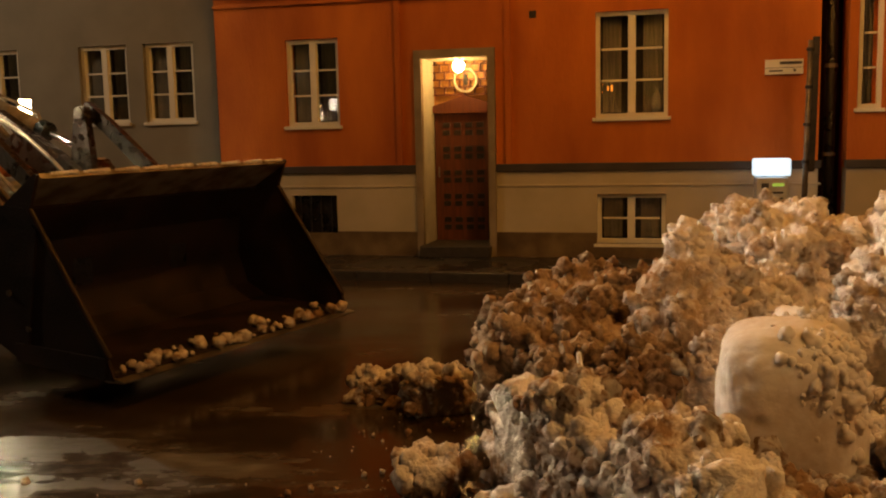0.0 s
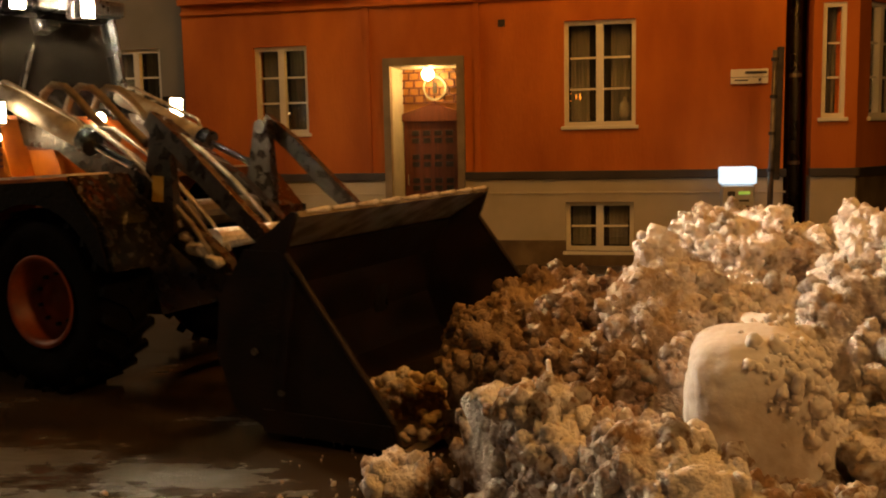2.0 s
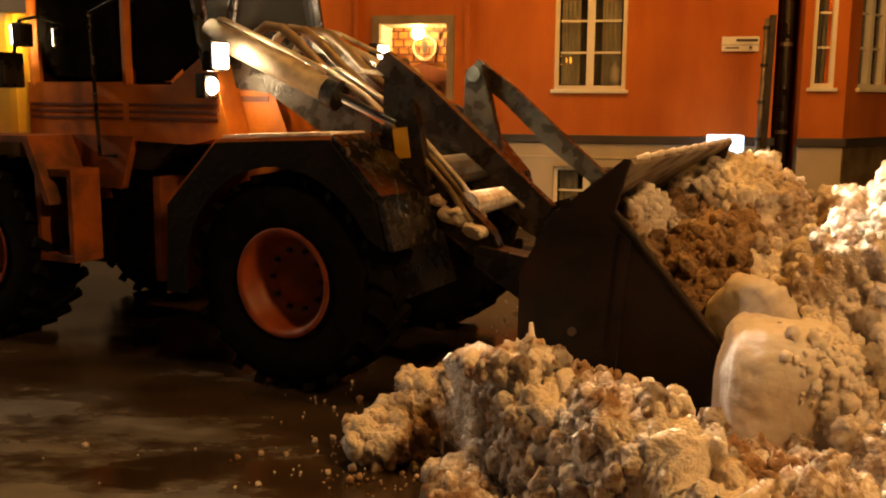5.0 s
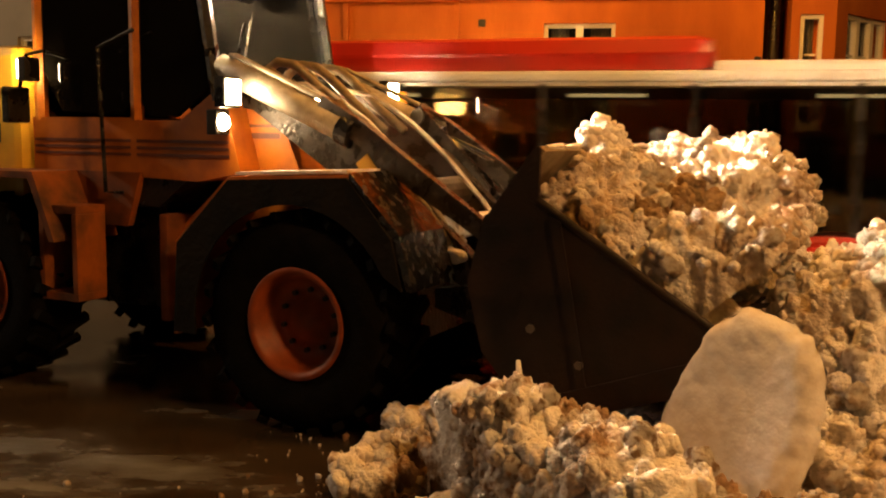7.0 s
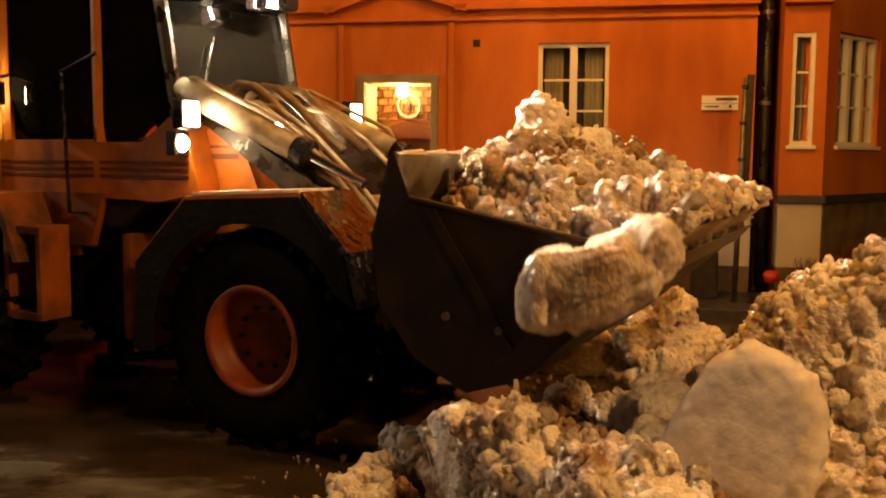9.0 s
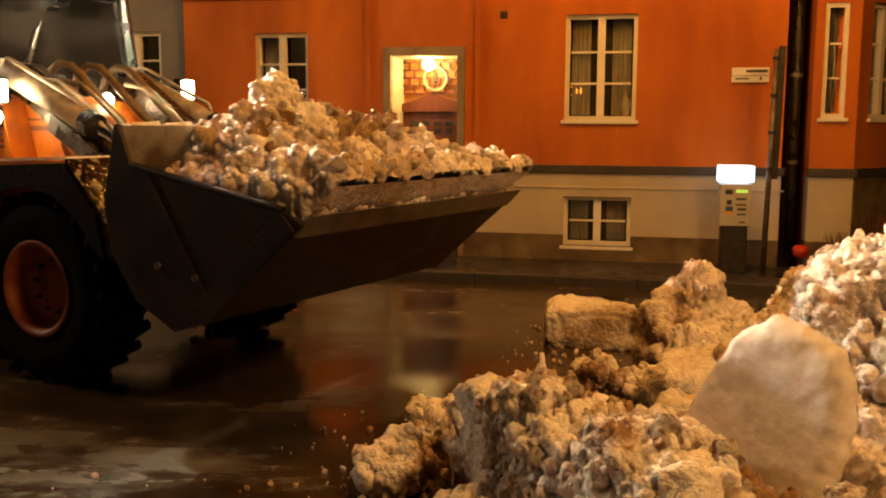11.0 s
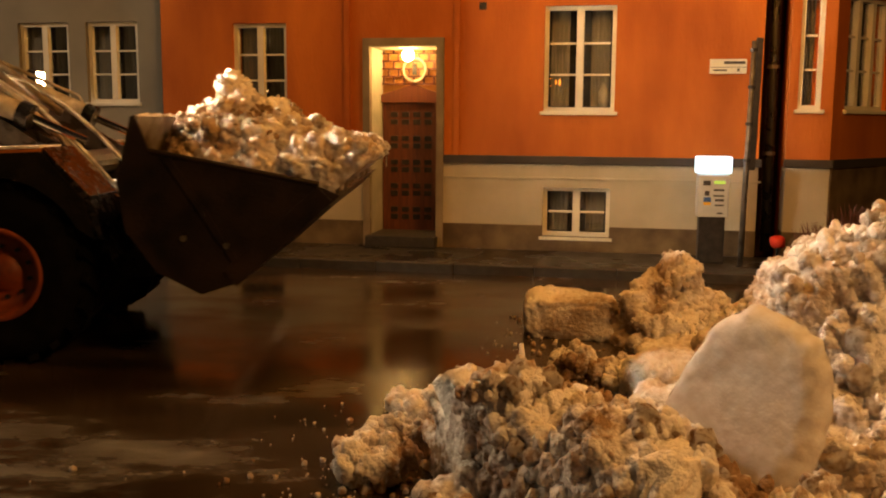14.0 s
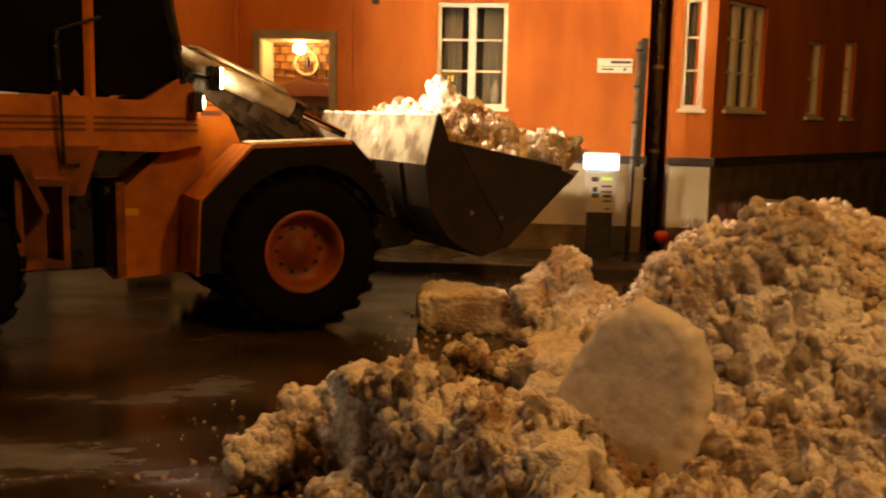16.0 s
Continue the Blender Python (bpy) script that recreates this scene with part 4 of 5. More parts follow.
# bushes at the foot of the wing, in the shade
for k, (x, y, r) in enumerate(((5.15, 11.9, 0.3), (5.6, 11.9, 0.42), (6.1, 12.3, 0.4))):
    bush = thing("bush", "bare dark shrub at the foot of the wall", "bush", group="shrubs by the wall", at=pose(x, y, 0.0))
    bm = bmesh.new()
    rnd = random.Random(k)
    for i in range(60):
        a, b = rnd.uniform(0, 6.28), rnd.uniform(0.1, 1.1)
        tip = Vector((math.cos(a) * math.sin(b) * r, math.sin(a) * math.sin(b) * r, (0.5 + math.cos(b)) * r * 1.3))
        rod(bm, (0.0, 0.0, 0.0), tip * 0.6, 0.008, 0.005, seg=5)
        rod(bm, tip * 0.6, tip + Vector((rnd.uniform(-0.08, 0.08), rnd.uniform(-0.08, 0.08), 0.05)), 0.005, 0.002, seg=4)
    part("shrub", bm, M["door"], bush)

# things on the window sills
reflection_glow = glow("paper_star", (1.0, 0.33, 0.04), 2.2)
lamp_glow = glow("sill_lamp", (0.95, 0.95, 1.0), 9.0)
# glowing shape behind the pane, modelled for an orange reflection in the glass
star = thing("paper_star", "orange glowing star shape in place of a reflection in the window", "lamp", at=HOUSE)
bm = bmesh.new()
for k in range(7):
    a = 2 * math.pi * k / 7
    rod(bm, (-0.30, 0.24, 2.42), (-0.30 + 0.13 * math.cos(a), 0.24, 2.42 + 0.13 * math.sin(a)), 0.035, 0.003, seg=6)
part("star", bm, reflection_glow, star)
figure = thing("vase", "pale rounded vase on the window sill", "vase", at=HOUSE)
part("vase", lathe(bmesh.new(), [(0.0, 0.0), (0.06, 0.0), (0.09, 0.1), (0.08, 0.2), (0.04, 0.28), (0.05, 0.33), (0.0, 0.34)], 16), M["curtain"], figure, smooth=True)
figure.children[0].matrix_basis = pose(0.33, 0.24, 2.08, 90, 0, 0)
candle = thing("window_candles", "small electric candle arch on the sill", "lamp", at=HOUSE)
part("arch", tube(bmesh.new(), [(-4.75 + 0.06 * k, 0.24, 2.12 + 0.16 * math.sin(math.pi * k / 6)) for k in range(7)], 0.01), M["door"], candle)
for k in range(5):
    part("bulb", rod(bmesh.new(), (-4.72 + 0.08 * k, 0.24, 2.28 - 0.03 * abs(k - 2)), (-4.72 + 0.08 * k, 0.24, 2.31 - 0.03 * abs(k - 2)), 0.008, seg=6), glow("warm_bulb", (1.0, 0.6, 0.25), 3.0) if k == 0 else bpy.data.materials["warm_bulb"], candle)

# a globe street lamp across the square, mirrored in the panes
globe_post = thing("globe_street_lamp", "tall post with a lit white globe", "street lamp", at=pose(-11.4, -0.3, 0))
part("post", rod(bmesh.new(), (0, 0, 0), (0, 0, 2.6), 0.05), M["iron"], globe_post)
bm = bmesh.new()
bmesh.ops.create_uvsphere(bm, u_segments=16, v_segments=10, radius=0.2, matrix=Matrix.Translation((0, 0, 2.8)))
part("globe", bm, glow("white_globe", (1.0, 0.86, 0.66), 26.0), globe_post, smooth=True)


# ---- crumbs of snow strewn on the asphalt ----
def crumbs(spots, count, seed, label):
    rnd, bm = random.Random(seed), bmesh.new()
    for k in range(count):
        x0, x1, y0, y1 = spots[k % len(spots)]
        r = 0.005 + 0.022 * rnd.random() ** 4
        at = Vector((rnd.uniform(x0, x1), rnd.uniform(y0, y1), r * 0.4))
        out = bmesh.ops.create_icosphere(bm, subdivisions=1, radius=r, matrix=Matrix.Translation(at))
        for v in out["verts"]:
            v.co += noise.noise_vector(v.co * 40) * r * 0.5
    return tagged(mesh_ob("snow_crumbs", bm, M["snow_dirty"], True), label, "snow", kind="stuff")


crumbs([(-0.9, 0.2, 4.2, 6.2), (-0.5, 0.2, 4.4, 5.6), (0.6, 1.7, 5.6, 8.2), (0.8, 2.0, 7.6, 9.0)], 420, 3, "crumbs of snow strewn on the wet asphalt")
crumbs([(-4.0, -0.2, 3.6, 5.2)], 60, 4, "crumbs of ice on the street")


# ---- snow ----
def dome(p):
    d = noise.voronoi(p)[0][0]
    return math.sqrt(max(0.0, 1 - (d / 0.78) ** 2))


def lumpy(p, size):
    """How far the surface of broken snow stands out at p: rounded lumps of three sizes with deep creases."""
    w = p + 0.3 * size * noise.noise_vector(p / (size * 0.7))
    return dome(w / size) * 0.70 + 0.45 * dome(w / (size * 0.45) + Vector((7, 3, 1))) + 0.16 * dome(w / (size * 0.2)) + 0.55 * noise.fractal(p / (size * 2.6), 1.0, 2.0, 3) - 0.78


def heap(name, material, x0, x1, y0, y1, step, top, label, amp=0.10, size=0.22, floor=-0.06, seed=0.0, flat=-1.0):
    """A heap of broken snow: a height over the ground, pushed out along its own slope into lumps."""
    nx, ny = round((x1 - x0) / step), round((y1 - y0) / step)
    bm = bmesh.new()
    g = [[bm.verts.new((x0 + (x1 - x0) * i / nx, y0 + (y1 - y0) * j / ny, max(floor, top(x0 + (x1 - x0) * i / nx, y0 + (y1 - y0) * j / ny)))) for j in range(ny + 1)] for i in range(nx + 1)]
    for i in range(nx):
        for j in range(ny):
            q = (g[i][j], g[i + 1][j], g[i + 1][j + 1], g[i][j + 1])
            if max(v.co.z for v in q) > floor + 1e-4:
                bm.faces.new(q)
    bmesh.ops.delete(bm, geom=[v for v in bm.verts if not v.link_faces], context="VERTS")
    bm.normal_update()
    moves = []
    off = Vector((seed, seed * 1.7, 0))
    for v in bm.verts:
        k = min(1.0, max(0.0, (v.co.z - floor) / 0.15))
        moves.append(v.normal * lumpy(v.co + off, size) * amp * 2.2 * k * (1 if v.normal.z > flat else 0.22))
    for v, m in zip(bm.verts, moves):
        v.co += m
    ob = mesh_ob(name, bm, material, True)
    return tagged(ob, label, "snow", kind="")


def chunk(name, material, at, dims, label, amp=0.1, size=0.2, seed=0.0, detail=5, power=0.5):
    """A broken block of snow: a rounded box roughened into lumps."""
    bm = bmesh.new()
    bmesh.ops.create_icosphere(bm, subdivisions=detail, radius=1.0)
    for v in bm.verts:
        d = v.co.normalized()
        e = Vector([math.copysign(abs(c) ** power, c) for c in d])
        v.co = Vector((e.x * dims[0] / 2, e.y * dims[1] / 2, e.z * dims[2] / 2))
    bm.normal_update()
    off = Vector((seed * 3.1, seed, seed * 0.7))
    moves = [v.normal * lumpy(v.co + off, size) * amp * 2.2 for v in bm.verts]
    for v, m in zip(bm.verts, moves):
        v.co += m
    ob = mesh_ob(name, material=material, bm=bm, smooth=True)
    ob.matrix_basis = at
    return tagged(ob, label, "snow")


def clod_shape(level, seed):
    bm = bmesh.new()
    bmesh.ops.create_icosphere(bm, subdivisions=level, radius=1.0)
    for v in bm.verts:
        k = 1 + 0.46 * noise.noise(v.co * 1.3 + Vector((seed * 5.0, 0, 0))) + 0.22 * noise.noise(v.co * 3.2 + Vector((0, seed * 3.0, 0))) + 0.05 * noise.noise(v.co * 6.0)
        v.co *= k
    bm.verts.index_update()
    out = np.array([v.co[:] for v in bm.verts]), np.array([[v.index for v in f.verts] for f in bm.faces])
    bm.free()
    return out


CLODS = {level: [clod_shape(level, k) for k in range(7)] for level in (2, 3)}


CLOD_MESHES = {}


def clod_mesh(shape, material):
    """One clod's mesh, shared by all clods of that shape and material."""
    key = (shape, material.name)
    if key not in CLOD_MESHES:
        v, f = CLODS[3][shape]
        me = bpy.data.meshes.new("snow_clod")
        me.from_pydata(v.tolist(), [], f.tolist())
        me.polygons.foreach_set("use_smooth", np.ones(len(me.polygons), dtype=bool))
        me.materials.append(material)
        CLOD_MESHES[key] = me
    return CLOD_MESHES[key]


def add_clods(ob, count, r0, r1, seed, keep=None, near_y=5.6, rise=1.15, single=0):
    """Heaps rounded clods of broken snow on the surface of ob, sunk a little into it: the largest near ones singly, the rest as loose stuff."""
    me, rnd = ob.data, np.random.RandomState(seed)
    co, nor = np.empty(len(me.vertices) * 3), np.empty(len(me.vertices) * 3)
    me.vertices.foreach_get("co", co), me.vertex_normals.foreach_get("vector", nor)
    co, nor = co.reshape(-1, 3), nor.reshape(-1, 3)
    ok = nor[:, 2] > -0.35
    if keep:
        ok &= np.array([keep(*c) for c in co])
    pick = rnd.choice(np.nonzero(ok)[0], count)
    size = r0 + (r1 - r0) * rnd.rand(count) ** 2.2
    size[(co[pick, 1] > 6.9) & (ob.location.length == 0)] *= 0.62
    largest = set(np.argsort(np.where(co[pick, 1] < near_y, -size, 0))[:single].tolist())
    mat, verts, faces, base = me.materials[0], [], [], 0
    for k, (i, r) in enumerate(zip(pick, size)):
        shape = rnd.randint(7)
        v, f = CLODS[3 if r > 0.030 and co[i][1] < near_y else 2][shape]
        w, x, y, z = (lambda q: q / np.linalg.norm(q))(rnd.normal(size=4))
        rot = np.array([[1 - 2 * (y * y + z * z), 2 * (x * y - z * w), 2 * (x * z + y * w)], [2 * (x * y + z * w), 1 - 2 * (x * x + z * z), 2 * (y * z - x * w)], [2 * (x * z - y * w), 2 * (y * z + x * w), 1 - 2 * (x * x + y * y)]])
        turn = np.diag((1, 1, rise)) @ rot @ np.diag(r * rnd.uniform(0.7, 1.25, 3))
        at = co[i] - nor[i] * r * rnd.uniform(-0.35, 0.7)
        if k in largest:
            clod = new("snow_clod", clod_mesh(shape, mat))
            clod.parent = ob
            m = np.eye(4)
            m[:3, :3], m[:3, 3] = rot @ np.diag(r * rnd.uniform(0.75, 1.2, 3)), at
            clod.matrix_basis = Matrix(m.tolist())
            continue
        verts.append(v @ turn.T + at)
        faces.extend(map(tuple, (f + base).tolist()))
        base += len(v)
    made = bpy.data.meshes.new("loose_snow")
    made.from_pydata(np.concatenate(verts).tolist(), [], faces)
    made.polygons.foreach_set("use_smooth", np.ones(len(made.polygons), dtype=bool))
    made.materials.append(mat)
    loose = new("loose_snow", made)
    loose.parent = ob
    return tagged(loose, "loose clods of broken snow", kind="stuff")


def bump_at(x, y, cx, cy, rx, ry, h, turn=0.0, sharp=2.0):
    c, s = math.cos(turn), math.sin(turn)
    dx, dy = x - cx, y - cy
    a, b = (dx * c + dy * s) / rx, (-dx * s + dy * c) / ry
    return h * max(0.0, 1 - (a * a + b * b) ** (sharp / 2))


def smooth_step(a, b, x):
    k = min(1.0, max(0.0, (x - a) / (b - a)))
    return k * k * (3 - 2 * k)


# near front block left standing: a low bank with a cut face towards the road
def near_bank(x, y):
    cut = smooth_step(-0.03, 0.05, x - 0.22 + 0.45 * (y - 4.7) - 0.05 * noise.noise(Vector((0, y * 2.5, 0))))
    back = 1 - smooth_step(4.86, 5.18, y + 0.5 * x)
    right = 1 - 0.5 * smooth_step(0.8, 1.2, x) - 0.4 * smooth_step(0.9, 1.3, x) * smooth_step(4.35, 4.6, y)
    return -0.06 + cut * back * (0.55 * right + 0.04) + 0.12 * cut * smooth_step(4.2, 3.2, y) + 0.16 * smooth_step(0.0, 0.12, x - 0.10 + 0.1 * (y - 4.4)) * (1 - smooth_step(4.35, 4.6, y)) * (1 - cut)


near = heap("snow_bank", M["snow_dirty"], -0.1, 2.4, 2.4, 5.8, 0.017, near_bank, "low bank of broken dirty snow with a cut edge", 0.13, 0.13, flat=0.45)
add_clods(near, 5400, 0.010, 0.060, 1, lambda x, y, z: y > 3.4 and x < 1.75 and (z > 0.10 and x > 0.25 - 0.45 * (y - 4.7) or z > 0.0 and y < 4.55), rise=1.25, single=260)


def right_bank(x, y):
    d = x - 0.36 * y - 0.32 * (1 - smooth_step(3.9, 4.5, y))
    h = (0.52 * smooth_step(-0.05, 0.35, d) + 0.34 * smooth_step(0.3, 1.3, d)) * smooth_step(2.3, 3.0, y) * (1 - smooth_step(7.6, 9.6, y))
    h += bump_at(x, y, 2.28, 4.85, 0.62, 0.7, 0.56, 0, 3) + bump_at(x, y, 2.05, 4.2, 0.36, 0.5, 0.14, 0, 3) + bump_at(x, y, 2.7, 5.0, 0.8, 0.9, 0.25) + bump_at(x, y, 3.9, 7.6, 1.5, 1.7, 0.30) + bump_at(x, y, 3.6, 5.6, 1.2, 1.4, 0.28) + bump_at(x, y, 2.15, 8.0, 0.42, 0.5, 0.64, 0, 1.6) + bump_at(x, y, 2.55, 8.2, 0.5, 0.5, 0.36) + bump_at(x, y, 2.5, 7.2, 0.6, 0.8, 0.30)
    return -0.06 + h * (1 - smooth_step(4.6, 6.0, x - 0.2 * y))


right = heap("snow_bank", M["snow"], 0.9, 6.2, 2.4, 9.4, 0.021, right_bank, "high bank of broken clean snow beside the road", 0.11, 0.18, seed=4)
add_clods(right, 10500, 0.012, 0.060, 2, lambda x, y, z: z > 0.02 and x < 0.62 * y + 0.4, single=280)

FWD = Vector((math.cos(radians(-28)), math.sin(radians(-28)), 0))
LEFT = Vector((-FWD.y, FWD.x, 0))


def load_mesh():
    """The load: a mound whose underside follows the curled bucket."""
    V = [(-0.45, 0.95), (-0.34, 0.42), (-0.15, 0.18), (0.1, 0.11), (0.35, 0.19), (0.95, 0.69), (1.25, 0.945)]

    def low(x):
        for a, b in zip(V, V[1:]):
            if x <= b[0]:
                return a[1] + (b[1] - a[1]) * (x - a[0]) / (b[0] - a[0])
        return V[-1][1]

    def high(x, y):
        side = 1 - smooth_step(1.12, 1.42, abs(y))
        h = 0.84 + 0.10 * side
        h += bump_at(x, y, 0.0, -0.45, 0.55, 0.70, 0.58, 0, 1.3) + bump_at(x, y, 0.3, 0.5, 0.5, 0.6, 0.22)
        h = 0.78 + (h - 0.78) * (0.15 + 0.85 * side)
        h = max(h, low(x) + 0.15)
        return low(x) + (h - low(x)) * smooth_step(1.18, 1.06, x) * smooth_step(-0.42, -0.1, x)
    bm = bmesh.new()
    nx, ny = 84, 140
    up, dn = [], []
    for i in range(nx + 1):
        x = -0.42 + 1.60 * i / nx
        up.append([bm.verts.new((x, -1.34 + 2.68 * j / ny, max(low(x) + 0.02, high(x, -1.34 + 2.68 * j / ny)))) for j in range(ny + 1)])
        dn.append([bm.verts.new((x, -1.34 + 2.68 * j / ny, low(x))) for j in range(ny + 1)])
    tops = [v for r in up for v in r]
    for i in range(nx):
        for j in range(ny):
            cell = ((i, j), (i + 1, j), (i + 1, j + 1), (i, j + 1))
            if max(up[a][b].co.z - dn[a][b].co.z for a, b in cell) > 0.05:
                bm.faces.new([up[a][b] for a, b in cell])
                bm.faces.new([dn[a][b] for a, b in cell[::-1]])
    for i in range(nx):
        for j in (0, ny):
            bm.faces.new((up[i][j], up[i + 1][j], dn[i + 1][j], dn[i][j]))
    bmesh.ops.delete(bm, geom=[v for v in bm.verts if not v.link_faces], context="VERTS")
    tops = [v for v in tops if v.is_valid]
    bm.normal_update()
    moves = [v.normal * lumpy(v.co + Vector((9, 2, 0)), 0.15) * 0.17 * min(1, (v.co.z - low(v.co.x)) * 6) for v in tops]
    for v, m in zip(tops, moves):
        v.co += m
    return bm


load = tagged(mesh_ob("snow_load", load_mesh(), M["snow"], True), "mound of broken snow scooped up by the bucket", "snow")
add_clods(load, 1300, 0.012, 0.058, 3, lambda x, y, z: z > 0.80 and x < 1.16, single=120)
front = chunk("snow_block", M["snow_brown"], Matrix(), (0.8, 1.9, 0.85), "big front lump of dirty broken snow", 0.10, 0.13, 1.0, 6)
peak = chunk("snow_block", M["snow"], Matrix(), (0.9, 1.2, 0.95), "upright lump of pale snow", 0.10, 0.14, 2.0, 6, 0.75)
shoved = chunk("snow_block", M["snow"], Matrix(), (1.3, 1.3, 0.7), "crest of the snow bank shoved aside", 0.11, 0.14, 7.0, 6, 0.7)
add_clods(front, 1100, 0.014, 0.060, 4, near_y=9, single=100)
add_clods(peak, 600, 0.014, 0.058, 5, near_y=9, single=70)
middle = chunk("snow_block", M["snow_brown"], Matrix(), (0.75, 1.05, 0.72), "lump of dirty broken snow in the bank", 0.10, 0.13, 4.0, 6)
add_clods(middle, 600, 0.012, 0.055, 8, near_y=9, single=70)
fallen = chunk("snow_block", M["snow"], Matrix(), (0.75, 0.45, 0.28), "broken snow block that slid off the bucket", 0.07, 0.2, 3.0, power=0.4)
add_clods(shoved, 500, 0.02, 0.09, 6)
block = chunk("snow_block", M["snow"], pose(1.45, 8.35, 0.17, 0, 0, -12), (0.78, 0.5, 0.36), "flat-faced block of snow standing on the asphalt", 0.05, 0.2, 3.4, power=0.3)


def snow_plate(at, wide, high, thick, label, seed):
    """A broken plate of packed snow: flat cut faces, an uneven outline and a chipped rim."""
    bm = bmesh.new()
    rings, n = 26, 120
    for side in (-1, 1):
        loops = []
        for i in range(1, rings + 1):
            f = i / rings
            row = []
            for j in range(n):
                a = 2 * math.pi * j / n
                edge = 1 + 0.14 * noise.noise(Vector((math.cos(a) * 1.3, math.sin(a) * 1.3, seed))) + 0.045 * noise.noise(Vector((math.cos(a) * 6, math.sin(a) * 6, seed)))
                c, s = math.cos(a), math.sin(a)
                k = (abs(c) ** 2.4 + abs(s) ** 2.4) ** (-1 / 2.4) * edge
                p = Vector((c * k * f * wide / 2, side * thick / 2 * (1 - f ** 14) , s * k * f * high / 2))
                p.y += side * (0.005 * noise.noise(p * 9 + Vector((seed, 0, 0))) + 0.010 * noise.noise(p * 2.8) + 0.02 * f ** 4 * noise.noise(p * 22))
                row.append(bm.verts.new(p))
            loops.append(row)
        for p, q in zip(loops, loops[1:]):
            for j in range(n):
                w = (p[j], p[(j + 1) % n], q[(j + 1) % n], q[j])
                bm.faces.new(w if side < 0 else w[::-1])
        bm.faces.new(loops[0] if side > 0 else loops[0][::-1])
    bmesh.ops.remove_doubles(bm, verts=bm.verts[:], dist=0.0015)
    bmesh.ops.recalc_face_normals(bm, faces=bm.faces[:])
    ob = mesh_ob("snow_slab", bm, M["snow_smooth"], True)
    ob.matrix_basis = at
    return tagged(ob, label, "snow")


slab = snow_plate(pose(1.60, 4.27, 0.68), 0.74, 0.98, 0.16, "smooth upright plate of packed snow", 5.0)
smooth_block = chunk("snow_block", M["snow_smooth"], Matrix(), (0.64, 0.60, 1.06), "tall block of packed white snow with a smooth cut face", 0.012, 0.3, 6.2, 6, 0.5)
add_clods(smooth_block, 420, 0.010, 0.040, 9, lambda x, y, z: x > 0.10 - 0.27 * z, near_y=9)
pushed = []
for k, (x, y, sx, sy, sz, mat) in enumerate(((-0.60, 6.6, 0.44, 0.32, 0.24, "snow_dirty"), (-0.20, 6.4, 0.46, 0.40, 0.32, "snow_dirty"), (-0.20, 4.80, 0.26, 0.24, 0.20, "snow_dirty"),
                                            (1.73, 6.25, 0.66, 0.5, 0.40, "snow"), (1.58, 5.56, 0.46, 0.4, 0.34, "snow"),
                                            (1.95, 6.9, 0.5, 0.4, 0.3, "snow"), (1.55, 6.6, 0.3, 0.3, 0.2, "snow_dirty"), (2.25, 6.5, 0.55, 0.45, 0.45, "snow"), (1.35, 5.2, 0.4, 0.3, 0.24, "snow_dirty"), (1.2, 7.0, 0.25, 0.2, 0.14, "snow_dirty"))):
    lump = chunk("snow_lump", M[mat], pose(x, y, sz * 0.35, 0, 0, k * 37), (sx * 0.9, sy * 0.9, sz * 0.9), "loose lump of broken snow on the asphalt", 0.06, 0.14, k + 10.0, 4)
    pushed.append(lump)
    if k not in (3, 4, 5, 7):
        add_clods(lump, 130, 0.012, 0.06, 20 + k, near_y=9)


for x, y, h, lean in ((0.42, 4.72, 0.32, 5), (0.60, 4.78, 0.40, -4)):
    shard = thing("ice_shard", "upright pale shard of ice in the bank", "ice", group="ice shards", at=pose(x, y, 0.36, 0, lean, 0))
    bm = rod(bmesh.new(), (0, 0, 0), (0, 0, h), 0.036, 0.016, 9)
    bmesh.ops.subdivide_edges(bm, edges=bm.edges[:], cuts=2)
    for v in bm.verts:
        v.co += 0.018 * noise.noise_vector(v.co * 11 + Vector((x * 9, 0, 0)))
    part("shard", bm, M["snow_smooth"], shard, smooth=True)


